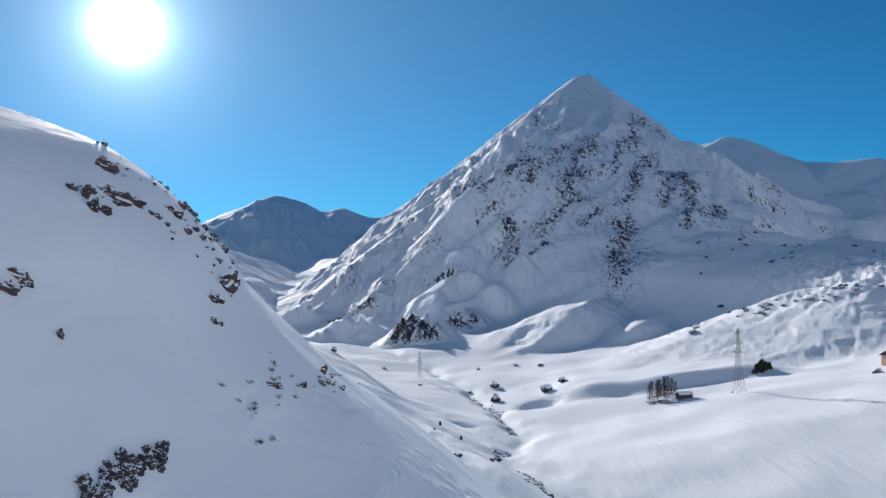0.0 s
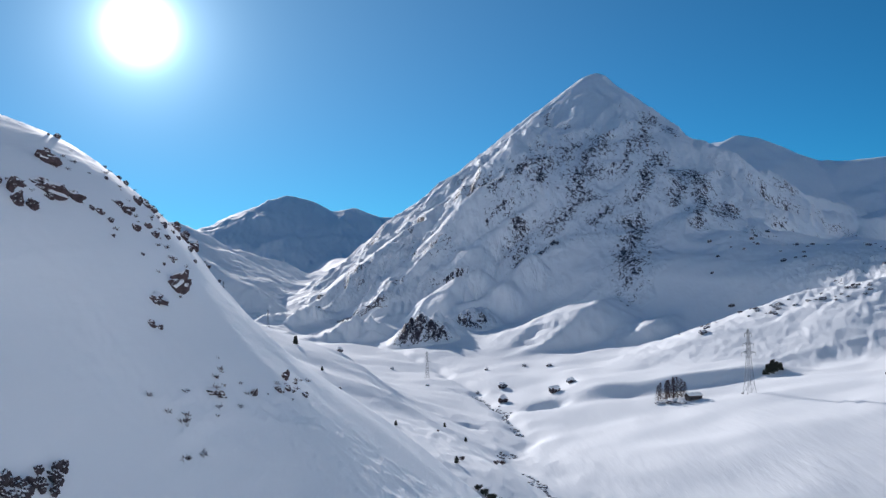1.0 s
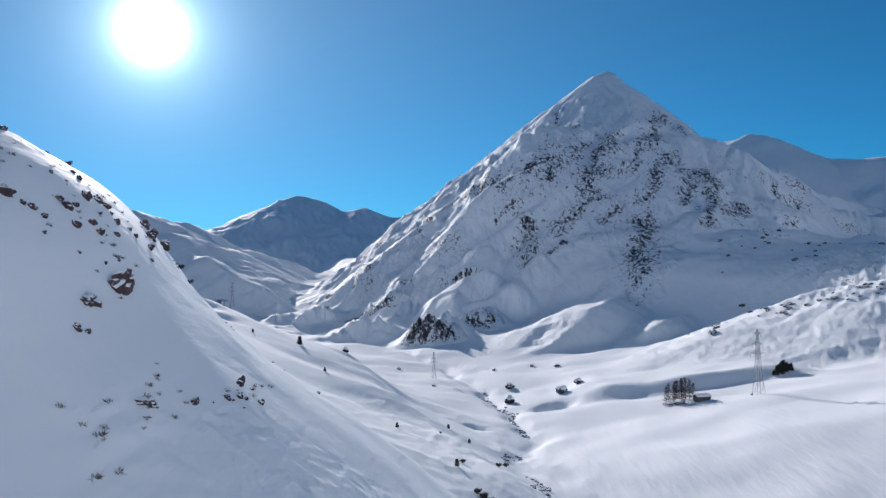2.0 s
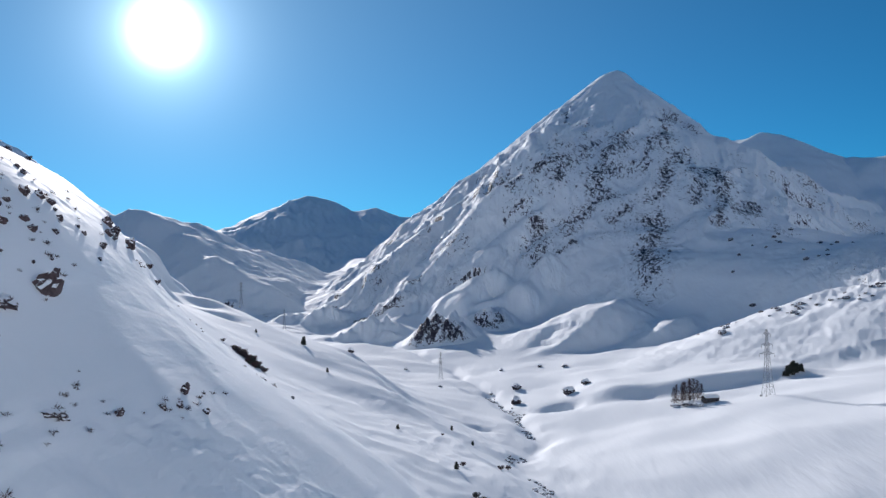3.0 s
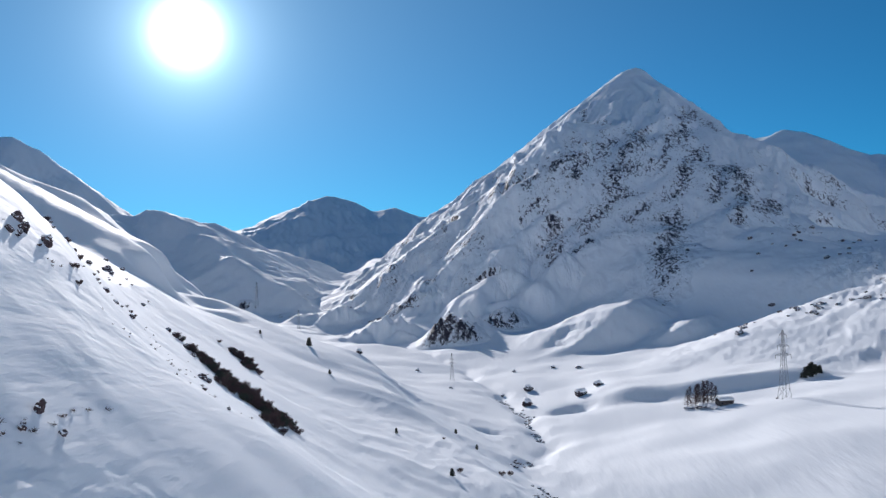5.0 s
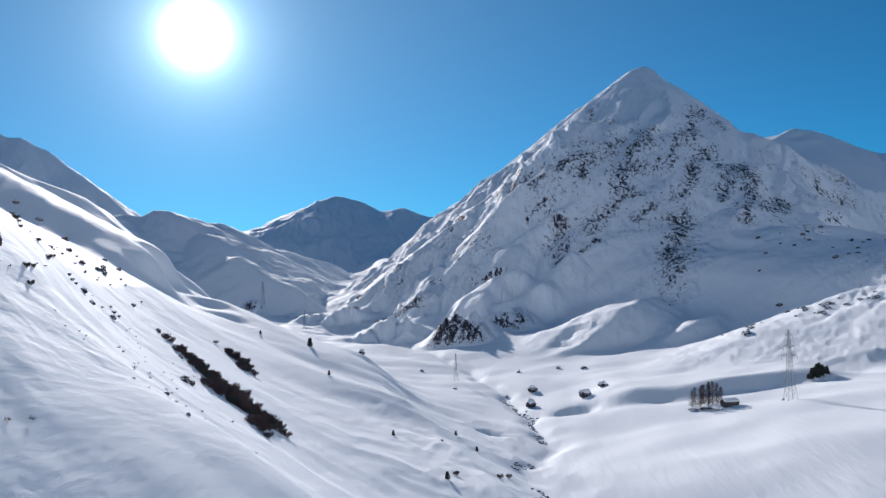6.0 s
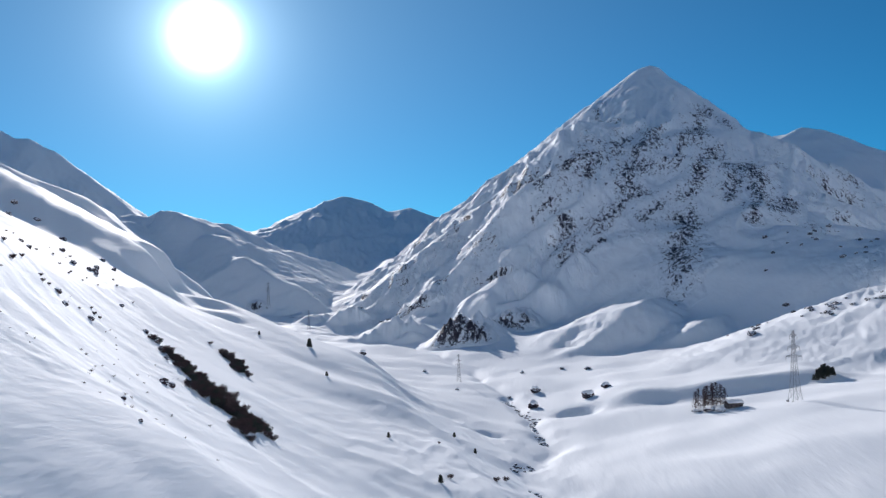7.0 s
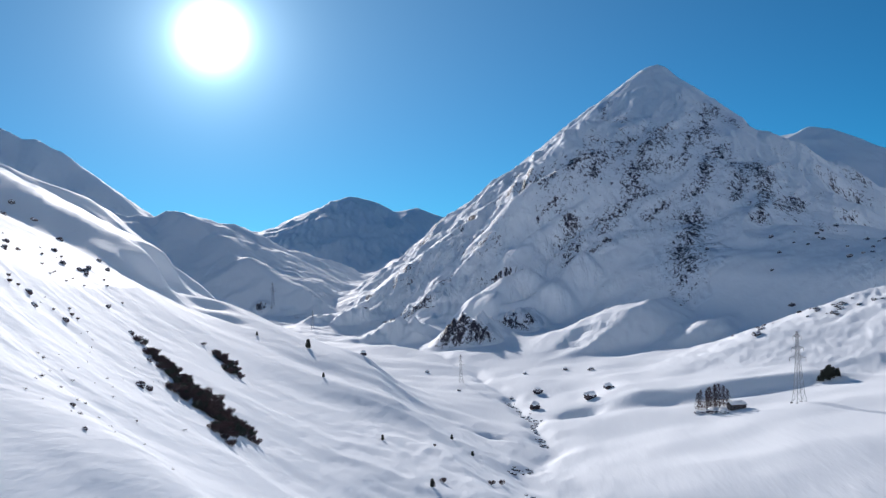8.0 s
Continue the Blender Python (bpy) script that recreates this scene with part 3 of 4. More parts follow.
# ---- rocks that break through the snow ----
def rock_mesh(bm, sx, sy, sz, seed, rough=0.35, level=3, flat=0.0):
    r = bmesh.ops.create_icosphere(bm, subdivisions=level, radius=1)
    off = Vector((seed * 3.7, seed * 1.9, seed * 5.1))
    for v in r["verts"]:
        n = v.co.normalized()
        chip = noise.cell(n * 2.3 + off) * 0.25
        d = 1 + rough * (noise.noise(n * 1.4 + off) + 0.6 * noise.noise(n * 3.1 + off) + 0.35 * noise.noise(n * 6.5 + off)) + rough * chip
        v.co = Vector((n.x * sx, n.y * sy, n.z * sz)) * d
    return r["verts"]


def make_rock(x, y, wide, tall, seed, material, label, group="", cap=0.0, turn=0.0, sink=0.35, lean=0.6):
    """A rock set into the slope; cap: how much of it the snow covers."""
    up = (ground_up(x, y, max(1.0, wide * 0.4)) * lean + Vector((0, 0, 1)) * (1 - lean)).normalized()
    z = ground_z(x, y)
    ob = thing("boulder" if cap else "rock_outcrop", Vector((x, y, z)) + up * tall * (0.5 - sink), label, "rock", group, turn, up)
    bm = bmesh.new()
    rock_mesh(bm, wide * 0.5, wide * 0.36, tall * 0.6, seed, 0.5, 3)
    part("stone", bm, material, ob)
    if cap:
        bm = bmesh.new()
        rock_mesh(bm, wide * 0.5, wide * 0.36, tall * 0.6, seed, 0.42, 3)
        for v in bm.verts:
            n = v.co.copy()
            keep = n.z - tall * 0.6 * (1 - cap) + 0.12 * tall * noise.noise(n * 1.3 + Vector((seed, 0, 0)))
            v.co += Vector((0, 0, 1)) * min(max(keep, -0.3), 0.35 * tall) * 0.55 + n.normalized() * (0.04 if keep > 0 else -0.10) * tall
        part("snow_cap", bm, CAP, ob, "rounded cap of wind-packed snow", soft=True)
    return ob


# red-brown ledges and single stones on the near spur: x, y, width, height
SPUR_ROCKS = ((-24.4, 55.7, 0.9, 0.6), (-24.1, 57.7, 1.5, 0.7), (-23.7, 56.3, 0.9, 1.2), (-22.8, 55.3, 1.0, 1.1), (-22.4, 56.3, 0.9, 0.9), (-23.4, 60.8, 2.6, 1.3), (-22.9, 63.3, 1.5, 0.8),
              (-26.4, 66.5, 2.0, 1.0), (-27.7, 69.1, 0.8, 0.5), (-22.1, 70.3, 1.2, 0.8), (-23.6, 76.8, 1.1, 0.9), (-22.6, 70.3, 0.9, 0.6), (-20.8, 68.9, 0.8, 0.6), (-21.8, 64.8, 0.7, 0.5))
FLANK_ROCKS = ((-17.3, 68.1, 1.9, 1.9), (-16.8, 62.6, 1.5, 0.5), (-19.0, 42.2, 0.5, 0.4), (-21.5, 43.0, 1.2, 0.4), (-21.4, 41.5, 1.3, 0.5), (-21.1, 43.0, 0.8, 0.3), (-15.5, 59.2, 0.5, 0.3), (-16.8, 61.8, 1.1, 0.5), (-15.8, 58.4, 0.6, 0.4))
rnd = random.Random(71)
LEDGE_ROCKS = []
for k in range(46):
    f = rnd.random() ** 0.8
    LEDGE_ROCKS.append((-13.7 - 1.1 * f + rnd.gauss(0, 0.30), 42.0 - 6.4 * f + rnd.gauss(0, 0.55), rnd.uniform(0.35, 1.0) * (0.7 + 0.5 * f), rnd.uniform(0.25, 0.55)))
for k, (x, y, w, h) in enumerate(SPUR_ROCKS):
    make_rock(x, y, w * 0.9, h * 0.85, 11 + k, STONE, "red-brown rock ledge breaking through steep snow", "ledges on the spur", turn=23 * k, sink=0.42)
for k, (x, y, w, h) in enumerate(FLANK_ROCKS):
    make_rock(x, y, w * 1.1, h, 41 + k, STONE, "jagged brown rock poking out of the snowy flank", "stones on the flank", turn=31 * k, sink=0.42)
for k, (x, y, w, h) in enumerate(LEDGE_ROCKS):
    make_rock(x, y, w, h, 71 + k, DARK_STONE, "dark purplish slab of a broken ledge half buried in snow", "broken ledge", turn=60 + 25 * math.sin(k), sink=0.38)

CREST_STONES = ((-31.4, 78.7, 0.83), (-25.3, 74.5, 0.49), (-22.1, 64.2, 0.56), (-23.0, 63.7, 0.47), (-22.3, 72.2, 0.73), (-21.2, 65.3, 0.66), (-24.1, 80.1, 1.04), (-24.0, 81.6, 0.94), (-21.1, 72.3, 0.83), (-20.5, 72.3, 0.93), (-22.5, 80.2, 0.8), (-20.9, 76.3, 0.65), (-20.2, 63.3, 0.36), (-22.7, 88.3, 1.0), (-27.3, 101.2, 0.88),
                (-22.7, 84.8, 0.6), (-28.0, 83.9, 0.62), (-27.0, 83.0, 0.73), (-31.2, 76.7, 0.4), (-23.4, 81.2, 0.5), (-23.2, 84.7, 0.5), (-22.9, 59.7, 0.7), (-18.6, 68.9, 0.4), (-18.9, 71.9, 0.4), (-20.7, 83.4, 0.5), (-19.1, 65.9, 0.35))
for k, (x, y, w) in enumerate(CREST_STONES):
    make_rock(x, y, w * 0.85, w * 0.55, 231 + k, STONE, "small dark red-brown stone on the snowy crest", "stones along the crest", turn=41 * k, sink=0.3)

# boulders scattered over the shaded apron and the sunny bank below it
rnd = random.Random(53)
for k in range(46):
    x, y = 425 + rnd.gauss(0, 100), 985 + rnd.gauss(0, 110)
    w = rnd.uniform(1.4, 4.2) * (1.5 if k % 9 == 0 else 1)
    make_rock(x, y, w * 1.5, w * 0.75, 301 + k, SHADE_STONE, "dark boulder poking out of the shaded snow apron", "boulders on the apron", turn=53 * k, sink=0.3, lean=0.7)
for k in range(48):
    f = rnd.random()
    x, y = 208 + 155 * f + rnd.gauss(0, 10), 764 - 80 * f - abs(rnd.gauss(0, 30))
    w = rnd.uniform(1.0, 2.8) * (1.6 if k % 8 == 0 else 1)
    make_rock(x, y, w * 1.9, w * 0.7, 401 + k, SHADE_STONE, "weathered rock showing through sunlit snow on the bank", "rocks on the bank", turn=25 * math.sin(k), sink=0.32, lean=0.8)

# stones that show as the camera comes past the spur
LOWER_ROCKS = ((-10.7, 74.8, 0.9, 0.8), (-9.8, 71.4, 0.7, 0.4), (-9.0, 74.5, 0.6, 0.4), (-10.0, 68.9, 0.5, 0.4), (-11.5, 58.3, 0.9, 0.3), (-11.8, 57.7, 0.8, 0.3), (-10.5, 63.3, 0.6, 0.5), (-28.0, 103.0, 1.3, 1.0), (-28.5, 108.0, 1.5, 1.1), (-26.5, 98.0, 0.8, 0.6), (-29.5, 104.5, 1.1, 0.8),
               (-54.6, 187.7, 2.0, 1.2), (-53.4, 174.0, 2.2, 1.4), (-49.1, 168.5, 2.2, 1.2), (-72.7, 259.7, 2.4, 1.5), (-120.7, 303.6, 3.0, 2.2), (-119.0, 314.9, 3.2, 2.4), (-115.4, 264.7, 2.6, 1.8), (-131.0, 340.0, 3.2, 2.6), (-140.0, 372.0, 3.6, 2.6), (-207.0, 406.0, 5.0, 2.5), (-185.0, 452.0, 4.0, 2.2))
LOWER_ROCKS += ((-72.8, 252.3, 2.2, 1.6), (-68.9, 246.7, 2.6, 2.0), (-67.6, 247.1, 2.4, 1.8), (-62.4, 237.7, 2.8, 2.0), (-57.6, 229.5, 2.4, 1.6), (-41.4, 189.8, 2.4, 2.2), (-41.7, 194.1, 2.2, 1.8), (-16.9, 122.0, 0.9, 0.6), (-11.6, 114.6, 0.8, 0.5),
                (-118.4, 310.0, 3.6, 2.4), (-114.0, 306.3, 3.0, 2.0), (-248.9, 478.8, 7.0, 3.6), (-229.3, 467.8, 6.0, 3.0), (-207.3, 454.2, 5.0, 3.0), (-144.8, 340.4, 3.4, 2.4), (-84.7, 263.0, 2.4, 1.6), (-71.8, 195.7, 2.2, 1.8))
for k, (x, y, w, h) in enumerate(LOWER_ROCKS):
    make_rock(x, y, w * (1 if k < 11 else 0.7), h * (1 if k < 11 else 0.6), 101 + k, STONE, "small dark rock in wind-crusted snow on the hillside", "hillside stones", turn=29 * k, sink=0.25)

# boulders with snow caps on the valley floor
VALLEY_ROCKS = ((37.5, 650.0, 8.5, 4.6), (35.0, 596.0, 8.5, 4.8), (70.5, 592.0, 9.5, 4.6), (83.0, 604.0, 6.5, 3.6), (62.0, 744.0, 5.0, 2.4), (29.0, 738.0, 4.5, 2.2), (19.0, 653.0, 4.0, 2.0), (81.0, 725.0, 5.5, 2.4), (-19.0, 658.0, 3.0, 1.6), (-53.0, 752.0, 4.5, 2.0), (-78.0, 600.0, 6.0, 3.2))
for k, (x, y, w, h) in enumerate(VALLEY_ROCKS):
    make_rock(x, y, w * 0.85, h * 0.85, 151 + k, DARK_STONE, "dark boulder with a thick snow cap on the valley floor", "valley boulders", cap=0.62, turn=37 * k, sink=0.12, lean=0.1)
HUT_ROCKS = ((127.0, 500.0, 7.0, 2.0), (131.5, 494.0, 7.0, 1.7), (120.5, 503.0, 5.0, 1.4))
for k, (x, y, w, h) in enumerate(HUT_ROCKS):
    make_rock(x, y, w, h, 181 + k, DARK_STONE, "low snow-capped boulder beside the hut and larches", "boulders by the hut", cap=0.6, turn=20 * k, sink=0.15, lean=0.1)


# ---- stones along the creek ----
def creek_stones():
    bm = bmesh.new()
    rnd = random.Random(5)
    ys = [rnd.uniform(285, 640) for _ in range(260)]
    ys = [q for q in ys if noise.noise(Vector((q / 22, 3.3, 0))) > -0.08]
    xs = along(np.array(ys), CREEK) + creek_bend(np.array(ys)) + np.array([rnd.gauss(0, 1) * 1.6 for q in ys])
    zs = ground_height(xs, ys)
    for k, (x, y, z) in enumerate(zip(xs, ys, zs)):
        s = rnd.uniform(0.35, 1.1)
        for v in rock_mesh(bm, s * rnd.uniform(0.8, 1.5), s, s * 0.6, k, 0.4, 1):
            v.co += Vector((x, y, z + 0.15))
    me = bpy.data.meshes.new("creek_stones")
    bm.to_mesh(me)
    bm.free()
    me.materials.append(DARK_STONE)
    return tagged(new("creek_stones", me), "dark wet stones lining the snowed-in creek bed", "stones", kind="stuff")


creek_stones()


# ---- shrubs and trees ----
def twig_cloud(bm, rnd, centre, size, count, length, width, droop=0.0):
    """Many narrow blades about a point: needle sprays or bare twigs."""
    for _ in range(count):
        d = Vector((rnd.gauss(0, 1), rnd.gauss(0, 1), rnd.gauss(0, 0.8))).normalized()
        p = Vector(centre) + Vector((d.x * size[0], d.y * size[1], d.z * size[2])) * rnd.random() ** 0.5
        out = (d + Vector((rnd.uniform(-0.6, 0.6), rnd.uniform(-0.6, 0.6), rnd.uniform(-0.2, 0.7) - droop))).normalized()
        side = out.cross(Vector((rnd.uniform(-1, 1), rnd.uniform(-1, 1), rnd.uniform(-1, 1)))).normalized() * width * rnd.uniform(0.6, 1.3)
        l = length * rnd.uniform(0.6, 1.4)
        a, b, c = p - side, p + side, p + out * l
        bm.faces.new([bm.verts.new(q) for q in (a, b, c)])


def make_shrub(seed, high, green):
    """A mountain pine or alder bush: several bent stems and sprays on them."""
    rnd = random.Random(seed)
    ob = thing("shrub", (0, 0, 0), "dense dark-green mountain pine bush on the snowy slope" if green else "leafless brown alder bush on the snowy slope", "shrub", "hillside thicket")
    wood, leaf = bmesh.new(), bmesh.new()
    for k in range(7):
        a = 2 * math.pi * (k + rnd.random()) / 7
        reach = high * rnd.uniform(0.35, 0.8)
        p, q = Vector((0, 0, -0.3)), Vector((math.cos(a) * reach * 0.5, math.sin(a) * reach * 0.5, high * 0.35))
        tip = Vector((math.cos(a) * reach, math.sin(a) * reach, high * rnd.uniform(0.6, 1.0)))
        bar(wood, p, q, 0.07, 0.05, 4)
        bar(wood, q, tip, 0.05, 0.015, 4)
        for f in (0.25, 0.55, 0.85, 1.0):
            c = q.lerp(tip, f)
            twig_cloud(leaf, rnd, c, (high * 0.24,) * 3, 42 if green else 46, 0.34 * high / 2, 0.055 if green else 0.042)
    part("branchwork", wood, BARK, ob)
    part("foliage", leaf, NEEDLE if green else TWIG, ob)
    return ob


def make_conifer(seed, high, name, label, group, bare):
    """A larch without needles, or a dark spruce: trunk, whorls of drooping limbs, sprays along them."""
    rnd = random.Random(seed)
    ob = thing(name, (0, 0, 0), label, "tree", group)
    trunk = bmesh.new()
    pts = [Vector((0, 0, -0.6))]
    for k in range(1, 7):
        pts.append(Vector((rnd.uniform(-0.12, 0.12), rnd.uniform(-0.12, 0.12), high * k / 6)))
    for k in range(6):
        bar(trunk, pts[k], pts[k + 1], high * 0.021 * (1 - k / 6.3), high * 0.021 * (1 - (k + 1) / 6.3), 6)
    crown = bmesh.new()
    n = 30
    for k in range(n):
        f = 0.10 + 0.88 * k / n
        reach = high * (0.22 if bare else 0.30) * (1 - f) ** 0.7 * rnd.uniform(0.65, 1.2) + 0.25
        a = k * 2.4 + rnd.uniform(-0.4, 0.4)
        root = Vector((0, 0, high * f))
        tip = root + Vector((math.cos(a) * reach, math.sin(a) * reach, -0.12 * reach + (0.1 if f > 0.8 else 0)))
        bar(trunk, root, tip, 0.055 * (1.1 - f) + 0.012, 0.012, 4)
        for s in (0.3, 0.55, 0.8, 1.0):
            twig_cloud(crown, rnd, root.lerp(tip, s), (0.36, 0.36, 0.22), 30 if bare else 26, 0.46, 0.034 if bare else 0.06, 0.5)
    part("trunk", trunk, BARK, ob, "straight trunk with drooping limbs")
    part("crown", crown, TWIG if bare else NEEDLE, ob)
    return ob


def plant(ob, spots):
    """Sets a made plant on the first spot and copies on the others: x, y, scale."""
    zs = ground_height([q[0] for q in spots], [q[1] for q in spots])
    for k, (x, y, s) in enumerate(spots):
        m = pose(x, y, float(zs[k]) - 0.05, 0, 0, 67 * k)
        c = ob if k == 0 else copy_thing(ob, m)
        c.matrix_basis = m @ Matrix.Diagonal((s, s, s, 1))


LARCH = "bare brown larch standing in deep snow by the hut"
plant(make_conifer(1, 12.0, "larch", LARCH, "larches by the hut", True), ((121.5, 509.0, 0.82), (127.5, 512.0, 0.95), (133.0, 510.5, 1.08)))
plant(make_conifer(2, 11.5, "larch", LARCH, "larches by the hut", True), ((124.0, 513.5, 0.9), (130.3, 509.0, 1.05), (135.5, 511.0, 1.0)))
plant(make_conifer(3, 11.0, "larch", LARCH, "larches by the hut", True), ((125.8, 508.0, 0.98), (129.0, 514.5, 1.0), (131.8, 514.0, 1.12), (137.3, 509.5, 0.85)))
SPRUCE = "dark green spruce in a tight clump on a snowy brink"
plant(make_conifer(5, 5.4, "spruce", SPRUCE, "spruce clump", False), ((194.5, 539.5, 0.62), (197.0, 541.0, 0.95), (200.2, 542.0, 1.1), (203.2, 541.0, 0.95), (206.0, 541.5, 0.7), (199.0, 538.0, 1.0)))
plant(make_conifer(6, 5.0, "spruce", SPRUCE, "spruce clump", False), ((196.0, 538.5, 0.8), (198.4, 540.0, 1.12), (201.6, 539.0, 1.15), (204.4, 539.5, 0.9), (202.0, 543.5, 1.1), (205.4, 538.6, 0.65)))
LONE = "small lone spruce on the snowy hillside"
plant(make_conifer(8, 4.2, "spruce", LONE, "lone young spruces", False), ((-91.0, 505.5, 1.15), (3.0, 276.5, 0.55), (-2.5, 404.0, 0.5), (-112.0, 480.0, 0.5), (7.0, 392.0, 0.5), (-20.0, 330.0, 0.45), (-62.0, 420.0, 0.5)))

# the thicket: two bands running down a rib of the slope
rnd = random.Random(17)
spots = {True: [], False: []}
for k in range(330):
    f = 0.94 * ((k + rnd.random()) / 330) ** 0.62
    if k % 4:
        x, y, wide = -70 + 42 * f, 250 - 36 * f, 1.5 + 17 * f ** 1.3 * (1 - 0.4 * smooth(0.80, 0.95, f))
    else:
        x, y, wide = -100 + 31 * f, 364 - 35 * f, 3 + 6 * f
    wide *= 0.55 + 1.1 * max(0, noise.noise(Vector((f * 9, k % 4 == 0, 2.2))) + 0.5)
    off = rnd.uniform(-1, 1) * wide + 1.5 * noise.noise(Vector((f * 6, 5.1, k % 4 == 0)))
    x, y = x - 0.08 * off + rnd.gauss(0, 1.0), y + off + rnd.gauss(0, 0.9)
    if noise.noise(Vector((x / 5, y / 8, 1.7))) < -0.20 + 0.15 * (1 - f):
        continue
    spots[rnd.random() < 0.35].append((x, y, rnd.uniform(0.65, 1.15) * (0.6 + 0.5 * f)))
spots[True] += [(12.6, 243.0, 1.3), (10.8, 246.0, 1.2), (14.2, 240.0, 1.25), (9.0, 249.0, 0.9), (16.0, 236.0, 1.1), (12.0, 238.5, 1.0)]
spots[False] += [(4.8, 290.0, 0.8), (17.6, 322.0, 0.9), (20.5, 334.0, 0.9), (-4.5, 354.0, 0.5)]
# low bushes and heath that break through all over the hillside
for k in range(90):
    y = 95 + 240 * rnd.random() ** 1.2
    x = float(along(np.array([y]), CONTOUR)[0]) + rnd.uniform(-0.16, 0.03) * y
    if noise.noise(Vector((x / 14, y / 30, 6.0))) > -0.12:
        spots[False].append((x, y, rnd.uniform(0.16, 0.42)))
for green in (True, False):
    half = len(spots[green]) // 2
    plant(make_shrub(21 + green, 2.0, green), spots[green][:half])
    plant(make_shrub(31 + green, 1.7, green), spots[green][half:])


def make_tuft(seed):
    rnd = random.Random(seed)
    ob = thing("heath_tuft", (0, 0, 0), "tuft of dry brown heath showing through the snow", "plant", "heath tufts")
    bm = bmesh.new()
    twig_cloud(bm, rnd, (0, 0, 0.06), (0.30, 0.16, 0.06), 60, 0.20, 0.016)
    part("sprig", bm, DRY, ob)
    return ob


rnd = random.Random(29)
TUFT_FIELDS = ((-11.2, 59.5, 0.8, 3.0, 8), (-9.6, 70.5, 0.5, 1.5, 6), (-12.0, 50.5, 0.7, 2.5, 7), (-23.0, 74.0, 2.0, 5.0, 16), (-20.0, 70.0, 1.6, 4.0, 12), (-10.3, 74.5, 0.6, 3.0, 8), (-11.5, 57.5, 0.8, 2.5, 7), (-27.0, 80.0, 2.0, 6.0, 12), (-26.0, 104.0, 3.0, 8.0, 14), (-17.0, 121.0, 4.0, 9.0, 16), (-30.0, 140.0, 6.0, 14.0, 16), (-48.0, 180.0, 8.0, 18.0, 18))
marks = [(cx + rnd.gauss(0, 1) * rx, cy + rnd.gauss(0, 1) * ry, rnd.uniform(0.5, 1.3)) for cx, cy, rx, ry, n in TUFT_FIELDS for _ in range(n)]
plant(make_tuft(3), marks[::2])
plant(make_tuft(4), marks[1::2])


# ---- power line towers ----
def make_tower(x, y, high, turn, label):
    """A lattice tower: four legs, braced faces, three pairs of arms with insulators."""
    ob = thing("power_pylon", (x, y, ground_z(x, y) - 0.4), label, "pylon", "power line towers", turn)
    k = high / 36.0

    def half(z):
        f = z / 36.0
        return (2.7 - 1.65 * (min(f, 0.55) / 0.55) ** 0.65) if f < 0.55 else 1.05 - 0.72 * (f - 0.55) / 0.45
    levels = [0, 5.5, 10, 14, 17.2, 20, 22.4, 24.8, 27.2, 29.6, 32, 34, 36]
    for sx, sy in ((1, 1), (1, -1), (-1, 1), (-1, -1)):
        bm = bmesh.new()
        for a, b in zip(levels[:-1], levels[1:]):
            bar(bm, (sx * half(a) * k, sy * half(a) * k, a * k), (sx * half(b) * k, sy * half(b) * k, b * k), 0.12 * k, 0.10 * k, 4)
        leg = part("leg", bm, STEEL, ob)
        bm = bmesh.new()
        box(bm, ((sx * 2.7 - 0.5) * k, (sy * 2.7 - 0.5) * k, -1.5 * k), ((sx * 2.7 + 0.5) * k, (sy * 2.7 + 0.5) * k, 0.5 * k))
        part("footing", bm, CONCRETE, leg, "snow-dusted concrete footing")
    for face in range(4):
        bm = bmesh.new()
        m = Matrix.Rotation(face * math.pi / 2, 3, "Z")
        for a, b in zip(levels[:-1], levels[1:]):
            ha, hb = half(a), half(b)
            bar(bm, m @ Vector((-ha, ha, a)) * k, m @ Vector((hb, hb, b)) * k, 0.055 * k, None, 4)
            bar(bm, m @ Vector((ha, ha, a)) * k, m @ Vector((-hb, hb, b)) * k, 0.055 * k, None, 4)
            bar(bm, m @ Vector((-hb, hb, b)) * k, m @ Vector((hb, hb, b)) * k, 0.055 * k, None, 4)
        part("bracing", bm, STEEL, ob)
    for z, reach in ((22.4, 4.4), (27.2, 3.2), (33.0, 2.1)):
        for s in (-1, 1):
            bm = bmesh.new()
            h = half(z)
            tip = Vector((s * reach, 0, z + 0.6)) * k
            for sy in (-1, 1):
                bar(bm, Vector((s * h, sy * h, z)) * k, tip, 0.10 * k, 0.06 * k, 4)
                bar(bm, Vector((s * h, sy * h, z + 1.4)) * k, tip, 0.09 * k, 0.06 * k, 4)
                bar(bm, Vector((s * (h + reach) / 2, sy * h * 0.5, z + 0.3)) * k, Vector((s * h, sy * h, z + 1.4)) * k, 0.06 * k, None, 4)
            arm = part("crossarm", bm, STEEL, ob)
            bm = bmesh.new()
            for c in range(6):
                bar(bm, tip - Vector((0, 0, 0.3 + 0.3 * c)) * k, tip - Vector((0, 0, 0.42 + 0.3 * c)) * k, 0.16 * k, 0.12 * k, 8)
            bar(bm, tip, tip - Vector((0, 0, 2.2)) * k, 0.035 * k, None, 4)
            part("insulator", bm, GLAZE, arm, "string of brown porcelain insulators")
    return ob


